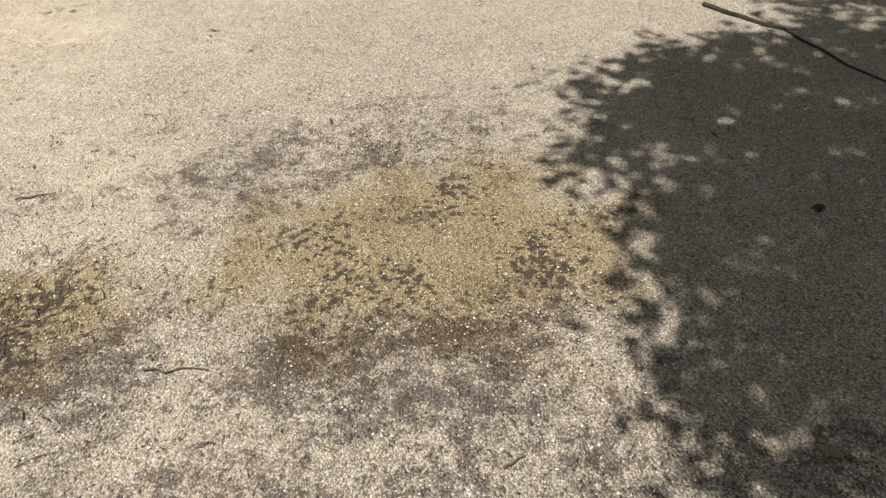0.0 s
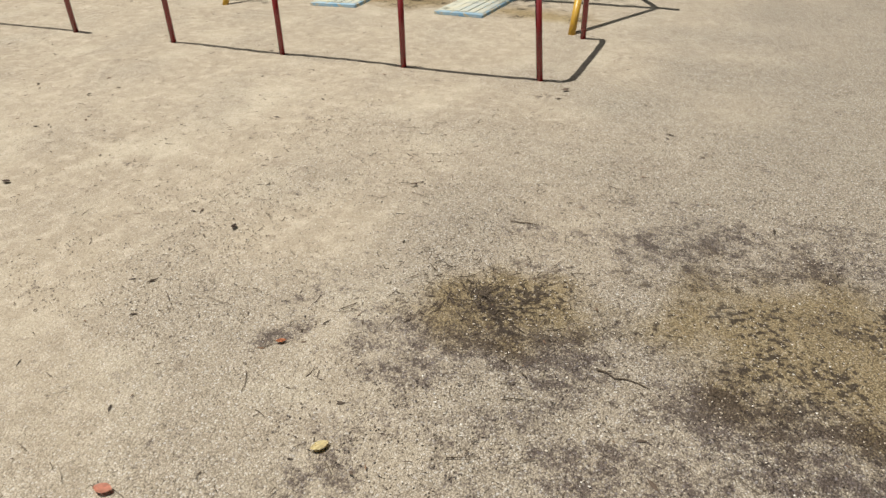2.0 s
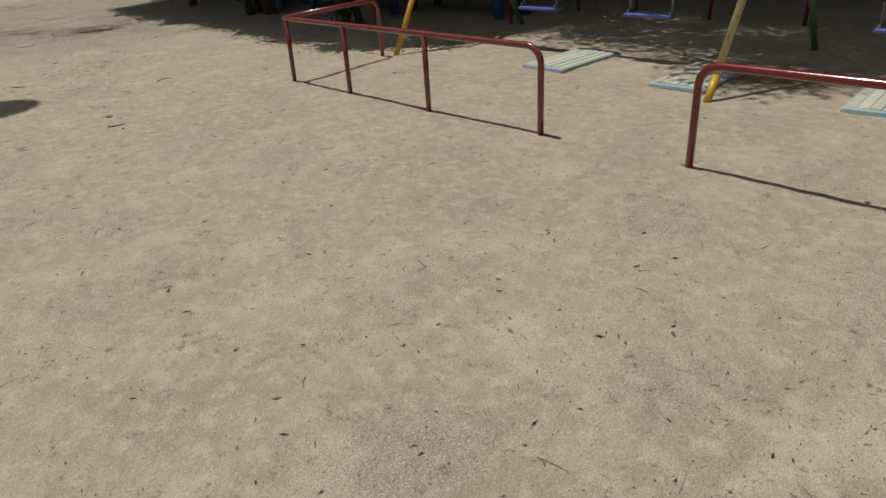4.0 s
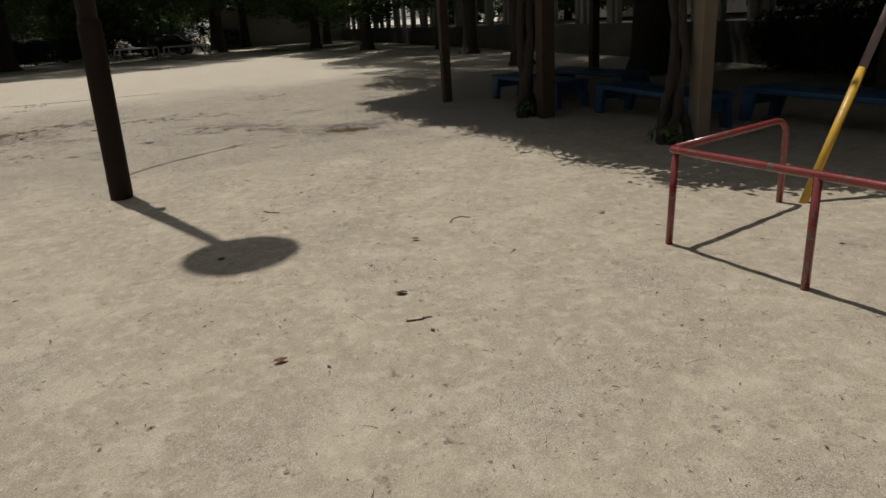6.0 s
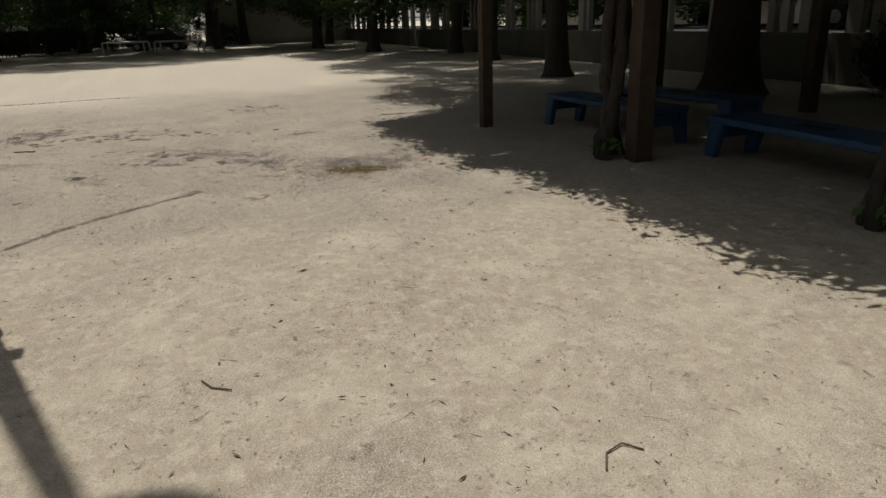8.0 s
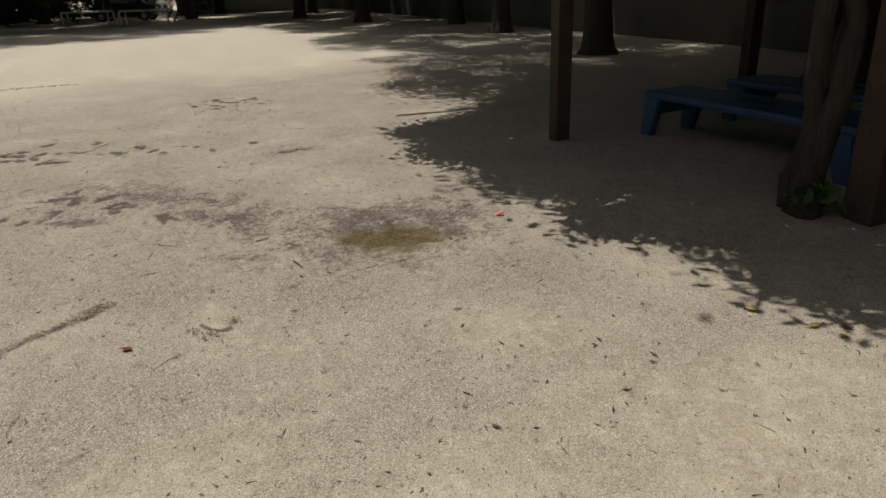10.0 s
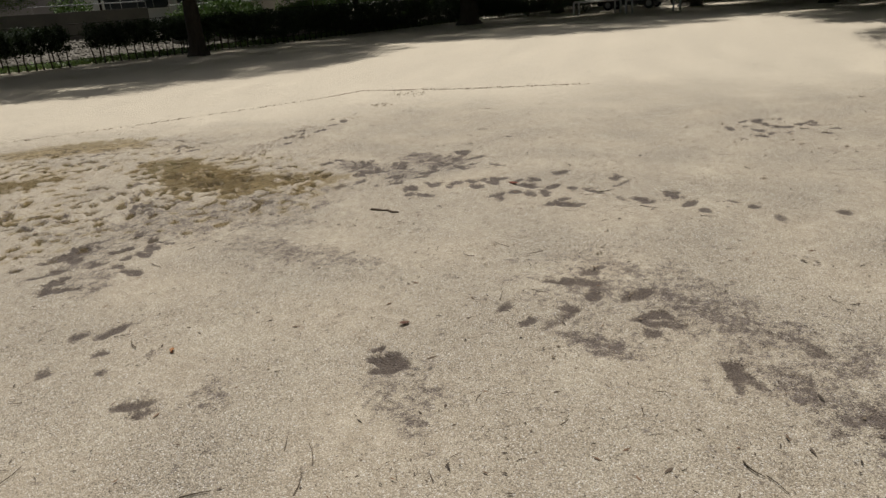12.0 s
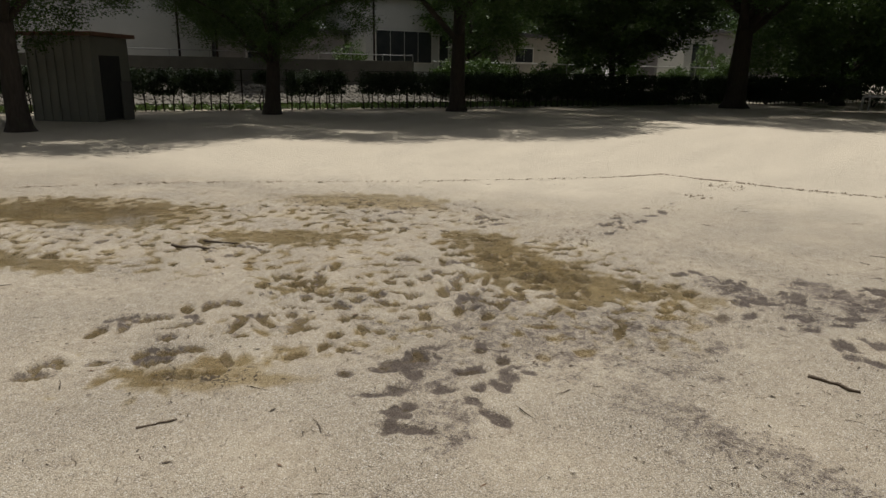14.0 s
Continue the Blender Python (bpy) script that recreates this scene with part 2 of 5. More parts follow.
M = dict(
    ground=ground_material(),
    water=water_material(),
    red=surface("red_paint", (0.20, 0.016, 0.018), (0.26, 0.026, 0.026), 6, 120, 0.2, 0.1, 0.001, wear=(0.12, 0.05, 0.04), wear_at=0.66),
    red_faded=surface("faded_red_paint", (0.19, 0.026, 0.024), (0.25, 0.05, 0.042), 5, 120, 0.22, 0.12, 0.001, wear=(0.13, 0.085, 0.07), wear_at=0.56),
    yellow=surface("yellow_paint", (0.62, 0.36, 0.03), (0.55, 0.33, 0.06), 9, 120, 0.4, 0.2, 0.002, wear=(0.30, 0.16, 0.09), wear_at=0.6),
    pale_yellow=surface("peeling_pale_yellow_paint", (0.60, 0.53, 0.24), (0.50, 0.47, 0.27), 9, 120, 0.5, 0.2, 0.002, wear=(0.45, 0.24, 0.07), wear_at=0.57),
    pale_blue=surface("pale_blue_paint", (0.25, 0.47, 0.66), (0.34, 0.54, 0.68), 9, 120, 0.4, 0.2, 0.002, wear=(0.42, 0.24, 0.13), wear_at=0.58),
    worn=surface("worn_purple_grey_paint", (0.15, 0.11, 0.12), (0.20, 0.15, 0.14), 9, 120, 0.5, 0.2, 0.002, wear=(0.3, 0.2, 0.08), wear_at=0.62),
    green=surface("green_paint", (0.10, 0.20, 0.09), (0.14, 0.24, 0.1), 9, 120, 0.45, 0.2, 0.002, wear=(0.25, 0.2, 0.1)),
    seat=surface("blue_rubber", (0.10, 0.13, 0.42), (0.14, 0.17, 0.5), 8, 120, 0.55),
    steel=surface("galvanised_steel", (0.32, 0.32, 0.33), (0.42, 0.42, 0.42), 20, 200, 0.4, metal=0.9),
    brown_steel=surface("dark_brown_steel", (0.017, 0.011, 0.009), (0.024, 0.016, 0.012), 4, 90, 0.6, 0.2, 0.002, wear=(0.045, 0.026, 0.016), wear_at=0.68),
    mat_cream=surface("worn_cream_rubber", (0.60, 0.57, 0.43), (0.46, 0.50, 0.46), 5, 80, 0.6, 0.4, 0.004, wear=(0.22, 0.40, 0.52), wear_at=0.62),
    mat_blue=surface("blue_rubber_edge", (0.34, 0.46, 0.52), (0.14, 0.36, 0.56), 4, 80, 0.6, 0.4, 0.004, wear=(0.44, 0.41, 0.3), wear_at=0.5),
    bench=surface("blue_moulded_plastic", (0.022, 0.066, 0.145), (0.032, 0.082, 0.165), 4, 120, 0.45, 0.1, 0.002, wear=(0.11, 0.2, 0.3), wear_at=0.68),
    wood=surface("weathered_post", (0.05, 0.031, 0.02), (0.075, 0.048, 0.03), 6, 60, 0.8, 0.5, 0.006),
    concrete_post=surface("beige_concrete", (0.25, 0.195, 0.135), (0.30, 0.24, 0.17), 4, 90, 0.85, 0.3, 0.004),
    concrete=surface("stained_concrete", (0.14, 0.13, 0.11), (0.10, 0.096, 0.084), 1.2, 60, 0.9, 0.4, 0.005, wear=(0.1, 0.095, 0.08), wear_at=0.66),
    pale_panel=surface("pale_wall", (0.36, 0.345, 0.31), (0.30, 0.29, 0.265), 1.5, 60, 0.8, 0.2, 0.003, wear=(0.3, 0.29, 0.26), wear_at=0.7),
    white_wall=surface("white_render", (0.5, 0.51, 0.5), (0.44, 0.45, 0.44), 0.6, 60, 0.8, 0.2, 0.003),
    roof=surface("grey_roof_tile", (0.09, 0.09, 0.1), (0.13, 0.12, 0.12), 2, 40, 0.7),
    rust=surface("rusty_sheet", (0.11, 0.05, 0.03), (0.16, 0.08, 0.045), 3, 60, 0.8),
    shed=surface("cream_sheet_metal", (0.175, 0.172, 0.14), (0.15, 0.148, 0.122), 1.5, 70, 0.6, 0.2, 0.003, wear=(0.3, 0.24, 0.16), wear_at=0.7),
    asphalt=surface("grey_asphalt", (0.045, 0.045, 0.046), (0.06, 0.059, 0.057), 0.8, 80, 0.9, 0.3, 0.004),
    pale_car=surface("pale_car_paint", (0.6, 0.6, 0.6), (0.56, 0.56, 0.56), 2, 60, 0.25, 0.02),
    grey_render=surface("mauve_grey_render", (0.27, 0.255, 0.265), (0.23, 0.22, 0.225), 0.8, 60, 0.85, 0.2, 0.003),
    # near-black colour that stands in for shade inside a doorway and a groove
    dark=surface("recess_shade", (0.02, 0.02, 0.02), (0.03, 0.028, 0.025), 3, 60, 0.8),
    glass=surface("dark_window", (0.03, 0.035, 0.04), (0.05, 0.055, 0.06), 1, 40, 0.12, 0.02),
    stone=surface("grey_ballast", (0.15, 0.135, 0.11), (0.23, 0.21, 0.175), 12, 60, 0.9, vary=0.4),
    grass=leaf_material("grass_blades", (0.07, 0.12, 0.025), (0.12, 0.17, 0.04)),
    leaf=leaf_material("dark_green_leaves", (0.042, 0.085, 0.02), (0.075, 0.13, 0.028)),
    leaf_light=leaf_material("mid_green_leaves", (0.05, 0.10, 0.02), (0.085, 0.14, 0.03)),
    vine_leaf=leaf_material("wisteria_leaves", (0.03, 0.06, 0.016), (0.055, 0.09, 0.022), 0.6, 0.05),
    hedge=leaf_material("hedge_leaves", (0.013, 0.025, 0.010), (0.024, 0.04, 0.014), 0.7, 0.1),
    bark=bark_material("dark_bark", (0.028, 0.021, 0.015), (0.055, 0.042, 0.031)),
    vine=bark_material("vine_bark", (0.028, 0.021, 0.016), (0.06, 0.047, 0.037), 9),
    car=surface("dark_car_paint", (0.03, 0.032, 0.035), (0.035, 0.036, 0.04), 2, 60, 0.2, 0.02),
    tyre=surface("tyre_rubber", (0.015, 0.015, 0.015), (0.02, 0.02, 0.02), 8, 90, 0.85),
    twig=surface("dry_twig", (0.085, 0.062, 0.042), (0.12, 0.09, 0.06), 30, 200, 0.9),
    white_paint=surface("white_paint", (0.6, 0.6, 0.58), (0.5, 0.5, 0.48), 6, 90, 0.6, wear=(0.3, 0.28, 0.25)),
)
for key in ("red", "red_faded"):
    coat = M[key].node_tree.nodes["Principled BSDF"]
    coat.inputs["Coat Weight"].default_value, coat.inputs["Coat Roughness"].default_value = 0.5, 0.16
M["brown_steel"].node_tree.nodes["Principled BSDF"].inputs["Specular IOR Level"].default_value = 0.12


# ---------------------------------------------------------------- mesh helpers
def mesh_object(name, bm, material, parent=None, label="", smooth=False):
    me = bpy.data.meshes.new(name)
    bm.to_mesh(me)
    bm.free()
    me.materials.append(material)
    if smooth:
        for p in me.polygons:
            p.use_smooth = True
    ob = new(name, me)
    if parent:
        ob.parent = parent
    if label:
        ob["label"] = label
    return ob


def part(name, bm, material, parent, label="", smooth=False):
    return mesh_object(name, bm, material, parent, label, smooth)


def thing(name, m, label, category, group="", kind=""):
    ob = new(name)
    ob.matrix_basis = m
    return tagged(ob, label, category, group, kind)


def quads(name, verts, faces, material, parent=None, smooth=False):
    """A mesh from numpy arrays of corners and of faces, all with the same number of corners."""
    me = bpy.data.meshes.new(name)
    n, k = faces.shape
    me.vertices.add(len(verts))
    me.vertices.foreach_set("co", np.ascontiguousarray(verts, np.float32).ravel())
    me.loops.add(n * k)
    me.loops.foreach_set("vertex_index", np.ascontiguousarray(faces, np.int32).ravel())
    me.polygons.add(n)
    me.polygons.foreach_set("loop_start", np.arange(0, n * k, k, dtype=np.int32))
    me.polygons.foreach_set("use_smooth", np.full(n, smooth))
    me.update(calc_edges=True)
    me.materials.append(material)
    ob = new(name, me)
    ob.parent = parent
    return ob


def box(bm, x0, x1, y0, y1, z0, z1, bevel=0.0, m=None):
    r = bmesh.ops.create_cube(bm, size=1.0)
    vs = r["verts"]
    bmesh.ops.scale(bm, vec=(x1 - x0, y1 - y0, z1 - z0), verts=vs)
    bmesh.ops.translate(bm, vec=((x0 + x1) / 2, (y0 + y1) / 2, (z0 + z1) / 2), verts=vs)
    if bevel:
        es = list({e for v in vs for e in v.link_edges})
        g = bmesh.ops.bevel(bm, geom=es, offset=bevel, segments=2, affect="EDGES", profile=0.6)
        vs = list({v for f in g["faces"] for v in f.verts} | {v for v in vs if v.is_valid})
    if m is not None:
        bmesh.ops.transform(bm, matrix=m, verts=vs)
    return bm


def tube(bm, pts, radii, seg=12, jitter=0.0, rng=None, caps=True):
    """A round pipe or limb through the points."""
    pts = [Vector(p) for p in pts]
    if not isinstance(radii, (list, tuple)):
        radii = [radii] * len(pts)
    rings, side = [], None
    for i, p in enumerate(pts):
        d = (pts[min(i + 1, len(pts) - 1)] - pts[max(i - 1, 0)]).normalized()
        if side is None:
            side = d.orthogonal().normalized()
        side = (side - d * side.dot(d)).normalized()
        up = d.cross(side)
        ring = []
        for k in range(seg):
            a = 2 * math.pi * k / seg
            r = radii[i] * (1 + (rng.uniform(-jitter, jitter) if rng else 0))
            ring.append(bm.verts.new(p + (side * math.cos(a) + up * math.sin(a)) * r))
        rings.append(ring)
    for a, b in zip(rings, rings[1:]):
        for k in range(seg):
            bm.faces.new((a[k], a[(k + 1) % seg], b[(k + 1) % seg], b[k]))
    if caps:
        bm.faces.new(list(reversed(rings[0])))
        bm.faces.new(rings[-1])
    return bm


def arc(center, a_from, a_to, r, ex, ez, n=6):
    """Points on an arc in the plane of ex and ez."""
    return [Vector(center) + Vector(ex) * (r * math.cos(a_from + (a_to - a_from) * k / n)) + Vector(ez) * (r * math.sin(a_from + (a_to - a_from) * k / n)) for k in range(n + 1)]


def leaf_cloud(rng, centers, spread, per, size, flat=0.0):
    """Corners and faces of many small leaves, gathered in clumps round the centers."""
    c = np.repeat(np.asarray(centers, float), per, 0)
    n = len(c)
    p = c + rng.normal(0, 1, (n, 3)) * np.asarray(spread)
    d = rng.normal(0, 1, (n, 3))
    d[:, 2] *= 1 - flat
    d /= np.linalg.norm(d, axis=1)[:, None]
    e = np.cross(d, rng.normal(0, 1, (n, 3)))
    e /= np.linalg.norm(e, axis=1)[:, None] + 1e-9
    s = size * rng.uniform(0.6, 1.3, n)[:, None]
    verts = np.stack([p - d * s, p + e * s * 0.45, p + d * s, p - e * s * 0.45], 1).reshape(-1, 3)
    return verts, np.arange(4 * n).reshape(-1, 4)


# ---------------------------------------------------------------- ground
def swell(a, b, fine, far, step_far):
    """Grid lines: fine between a and b, then ever wider out to far."""
    mid = list(np.arange(a, b + 1e-6, fine))
    out, s = [], fine
    x = b
    while x < far[1]:
        s = min(s * 1.35, step_far)
        x += s
        out.append(x)
    low, s, x = [], fine, a
    while x > far[0]:
        s = min(s * 1.35, step_far)
        x -= s
        low.append(x)
    return np.array(low[::-1] + mid + out)


def lumps(x, y, seed, scale):
    """Smooth waves that do not repeat, in about -1 to 1."""
    r = np.random.default_rng(seed)
    out = np.zeros_like(x)
    for k in range(9):
        a, f, ph = r.uniform(0, 6.28), r.uniform(0.6, 1.7) / scale, r.uniform(0, 6.28)
        out += np.sin((x * math.cos(a) + y * math.sin(a)) * f * 6.28 + ph + 1.5 * np.sin((x * math.sin(a) - y * math.cos(a)) * f * 2.7 + k))
    return out / 4.0


def blob(x, y, cx, cy, rx, ry, turn, rag=0.25, seed=1):
    c, s = math.cos(radians(turn)), math.sin(radians(turn))
    u, v = ((x - cx) * c + (y - cy) * s) / rx, (-(x - cx) * s + (y - cy) * c) / ry
    d = np.sqrt(u * u + v * v) + rag * lumps(x, y, seed, 0.5 * (rx + ry))
    return np.clip(1.5 - d, 0, 1)


# x, y, half lengths, turn
MUD = [(-0.5, 2.12, 0.6, 0.42, 10), (-1.62, 1.78, 0.30, 0.22, 30), (-16.4, 2.1, 0.3, 0.2, 60),
       (-17.6, -4.25, 0.4, 0.14, 125), (-20.6, -4.1, 0.7, 0.26, 60), (-21.8, -7.2, 1.0, 0.4, 110), (-19.2, -9.3, 1.4, 0.6, 117), (-5.0, 6.1, 0.5, 0.4, 10), (-3.4, 6.05, 0.6, 0.2, 10), (-6.7, 6.0, 0.7, 0.4, 10)]
DAMP = [(-0.55, 1.66, 0.7, 0.22, 10), (-1.5, 1.62, 0.4, 0.15, 20), (-0.3, 1.5, 0.22, 0.12, 10), (-16.7, 2.2, 0.66, 0.4, 70), (-16.5, 2.12, 0.42, 0.28, 65), (-18.1, 0.72, 0.42, 0.13, 50), (-17.4, 1.1, 0.36, 0.13, 50), (-17.7, 0.2, 0.2, 0.1, 60),
        (-20.9, -2.4, 0.4, 0.15, 60), (-21.2, -1.8, 0.5, 0.25, 60), 
        (-19.2, 1.92, 0.22, 0.09, 100), (-2.2, 1.25, 0.12, 0.05, 60)]
VEIL = [(-18.39, -3.44, 0.4, 0.2, 38), (-17.96, -3.02, 0.3, 0.12, 37), (-20.63, -1.9, 0.36, 0.14, 2), (-19.64, -2.25, 0.2, 0.12, 167), (-19.74, -2.9, 0.8, 0.25, 131), (-16.5, 1.95, 0.9, 0.5, 70), (-17.15, -0.52, 0.3, 0.16, 25), (-16.97, -1.37, 0.12, 0.07, 30), (-18.0, 0.75, 0.95, 0.32, 50), (-17.3, 1.3, 0.5, 0.3, 50), (-0.5, 1.2, 1.2, 0.35, 10), (-0.9, 2.6, 0.9, 0.3, 20), (-1.6, 1.55, 0.6, 0.25, 10), (-19.2, -3.2, 1.0, 0.6, 120), (-18.4, 0.2, 0.5, 0.4, 60), (-18.6, -1.9, 0.8, 0.15, 75)]
POOLS = [(-20.35, -3.3, 0.6, 0.2, 78, 0.024), (-20.2, -6.3, 0.5, 0.14, 112, 0.02), (-20.65, -4.25, 1.05, 0.42, 58, 0.030), (-20.6, -2.85, 0.35, 0.13, 80, 0.022), (-19.2, -9.4, 1.6, 0.62, 117, 0.035), (-18.95, -5.1, 0.42, 0.16, 112, 0.022), (-17.5, -4.5, 0.34, 0.13, 140, 0.022), (-18.05, -4.2, 0.3, 0.1, 150, 0.02),
         (-22.3, -7.1, 0.7, 0.2, 112, 0.022), (-17.9, -7.5, 0.6, 0.2, 110, 0.024), (-19.8, -6.6, 0.6, 0.18, 112, 0.022), (-16.5, 2.12, 0.3, 0.16, 65, 0.0175)]
# patches of trodden ground: x, y, half lengths, turn, number of shoe prints, depth
TRODDEN = [(-18.9, -4.6, 2.0, 0.85, 168, 120, 0.025), (-20.3, -3.9, 1.5, 0.9, 58, 70, 0.022), (-18.25, -3.3, 0.5, 0.6, 90, 34, 0.012), (-20.6, -2.1, 1.0, 0.5, 60, 44, 0.012), (-18.2, 0.1, 0.5, 0.45, 60, 17, 0.011), (-12.78, 1.58, 0.22, 0.14, 80, 16, 0.0072), (-17.34, -0.68, 0.07, 0.04, 70, 3, 0.014), (-19.2, 1.92, 0.14, 0.05, 90, 5, 0.011), (-17.4, -0.75, 0.10, 0.06, 60, 3, 0.012), (-21.3, -1.6, 0.7, 0.3, 60, 20, 0.012), (-19.9, 0.5, 1.2, 0.3, 80, 12, 0.011),
           (-22.5, -4.15, 0.6, 0.12, 15, 7, 0.014), (-24.0, -4.0, 1.2, 0.12, 0, 7, 0.012), (-20.3, -0.4, 0.8, 0.5, 80, 30, 0.011), (-22.7, 1.5, 0.6, 0.5, 80, 24, 0.011), (-21.4, -6.6, 1.6, 0.9, 110, 60, 0.022), (-18.8, -7.4, 1.5, 0.7, 110, 40, 0.02),
           (-17.0, -2.0, 0.7, 0.4, 60, 8, 0.008), (-17.9, 0.7, 0.5, 0.3, 50, 8, 0.009), (-13.0, 0.8, 4.0, 2.2, 0, 170, 0.006), (-6.5, 2.2, 5.0, 1.5, 0, 170, 0.0055), (-19.5, -2.0, 2.5, 3.0, 0, 110, 0.0065)]


def build_ground():
    gx, gy = swell(-23.5, 2.0, 0.036, (-900, 900), 40), swell(-10.5, 5.0, 0.036, (-900, 900), 40)
    gx = np.concatenate([gx[gx < -22.2], np.arange(-22.2, -15.4, 0.024), gx[gx > -15.39]])
    gy = np.concatenate([gy[gy < -6.2], np.arange(-6.2, 2.6, 0.024), gy[gy > 2.61]])
    x, y = np.meshgrid(gx, gy, indexing="ij")
    near = np.clip(1.3 - np.hypot(np.maximum(0, np.abs(x + 11.5) - 13), np.maximum(0, np.abs(y + 1.75) - 8)) / 4, 0, 1)
    z = (0.0045 * lumps(x, y, 3, 1.1) + 0.0025 * lumps(x, y, 4, 0.35) + 0.0018 * lumps(x, y, 14, 0.15)) * near
    mud, damp, prints = np.zeros_like(x), np.zeros_like(x), np.zeros_like(x)
    for k, (cx, cy, rx, ry, t) in enumerate(MUD):
        mud = np.maximum(mud, blob(x, y, cx, cy, rx, ry, t, 0.22, 20 + k))
    for k, (cx, cy, rx, ry, t) in enumerate(DAMP):
        damp = np.maximum(damp, 0.92 * blob(x, y, cx, cy, rx, ry, t, 0.22, 40 + k))
    for k, (cx, cy, rx, ry, t) in enumerate(VEIL):
        damp = np.maximum(damp, 0.62 * blob(x, y, cx, cy, rx, ry, t, 0.3, 80 + k))
    basin = np.zeros_like(x)
    for cx, cy, rx, ry, t, count, deep in TRODDEN:
        if deep >= 0.02:
            basin = np.maximum(basin, blob(x, y, cx, cy, rx, ry, t, 0.15, 33))
    for k, (cx, cy, rx, ry, t, deep) in enumerate(POOLS):
        basin = np.maximum(basin, blob(x, y, cx, cy, rx * 1.25, ry * 1.4, t, 0.2, 60 + k))
        z -= deep * np.clip(blob(x, y, cx, cy, rx, ry, t, 0.34, 60 + k) + (0.42 * lumps(x, y, 100 + k, 0.3) + 0.2 * lumps(x, y, 130 + k, 0.11)) * (np.hypot(x - cx, y - cy) < 2.2 * rx) * min(1, 2.2 * rx), 0, 1)
    # shoe prints
    g = np.random.default_rng(5)
    for cx, cy, rx, ry, t, count, deep in TRODDEN:
        c, s = math.cos(radians(t)), math.sin(radians(t))
        for _ in range(count):
            a, r = g.uniform(0, 6.28), g.uniform(0, 1) ** 0.6
            u, v = rx * r * math.cos(a), ry * r * math.sin(a)
            px, py, ang = cx + u * c - v * s, cy + u * s + v * c, g.choice([1.1, 2.2, 2.6, 0.4]) + g.normal(0, 0.3)
            ln, wd, dp = g.uniform(0.045, 0.15), g.uniform(0.03, 0.062), deep * g.uniform(0.5, 1.15)
            i0, i1, j0, j1 = np.searchsorted(gx, px - 0.3), np.searchsorted(gx, px + 0.3), np.searchsorted(gy, py - 0.3), np.searchsorted(gy, py + 0.3)
            if i1 - i0 < 3 or j1 - j0 < 3:
                continue
            w = np.s_[i0:i1, j0:j1]
            p, q = (x[w] - px) * math.cos(ang) + (y[w] - py) * math.sin(ang), -(x[w] - px) * math.sin(ang) + (y[w] - py) * math.cos(ang)
            d = np.hypot(p / ln, q / wd) + 0.22 * lumps(x[w], y[w], int(1000 * abs(px)), 0.13)
            dent = np.clip(1.6 - 1.3 * d, 0, 1)
            rim = np.exp(-((d - 1.45) / 0.28) ** 2)
            z[w] += dp * (-dent + 0.55 * rim)
            if deep > 0.0075:
                prints[w] = np.maximum(prints[w], dent * min(1.0, dp * 100))
    wet = np.clip((-z - 0.003) / 0.010, 0, 1) * np.clip(basin * 1.6, 0, 1)
    # one clear flat shoe print with a dark heel edge
    c, s = math.cos(radians(12)), math.sin(radians(12))
    p, q = (x + 15.79) * c + (y - 1.035) * s, -(x + 15.79) * s + (y - 1.035) * c
    d = np.hypot(p / 0.17, q / 0.075)
    z -= 0.010 * np.clip(2.2 - 2 * d, 0, 1)
    flat = np.clip(2.4 - 2 * d, 0, 1)
    prints = np.maximum(prints, 0.9 * np.exp(-((d - 1.0) / 0.16) ** 2) * np.clip(p / 0.08, 0, 1))
    # a short wheel track, pressed in
    line = np.array([(-14.91, -0.77), (-15.29, -0.5), (-15.6, -0.16), (-15.85, 0.16), (-16.04, 0.44), (-16.15, 0.55)])
    for (ax, ay), (bx, by) in zip(line, line[1:]):
        t = np.clip(((x - ax) * (bx - ax) + (y - ay) * (by - ay)) / ((bx - ax) ** 2 + (by - ay) ** 2), 0, 1)
        d = np.hypot(x - ax - t * (bx - ax), y - ay - t * (by - ay))
        prints = np.maximum(prints, 0.55 * np.clip(1.6 - d / 0.035, 0, 1))
        z -= 0.006 * np.clip(1.5 - d / 0.04, 0, 1)
    dry = np.clip((-24.2 - x - 0.3 * y + 0.8 * lumps(x, y, 6, 6.0)) / 2.5, 0, 1)
    nx, ny = x.shape
    i = np.arange(nx * ny).reshape(nx, ny)
    faces = np.stack([i[:-1, :-1], i[1:, :-1], i[1:, 1:], i[:-1, 1:]], -1).reshape(-1, 4)
    ob = quads("ground", np.stack([x, y, z], -1).reshape(-1, 3), faces, M["ground"], smooth=True)
    coarse = np.clip(np.maximum((x + 3.4) / 2.4, 0.7 * np.clip((-13.5 - x) / 2.0, 0, 1)) + 0.25 * lumps(x, y, 15, 1.5), 0, 1) * (1 - flat)
    for name, v in (("mud", mud), ("damp", damp), ("wet", wet), ("dry", dry), ("coarse", coarse), ("prints", prints)):
        ob.data.attributes.new(name, "FLOAT", "POINT").data.foreach_set("value", v.astype(np.float32).ravel())
    return tagged(ob, "pale sandy gravel ground with damp muddy patches", "ground", kind="structure")


build_ground()
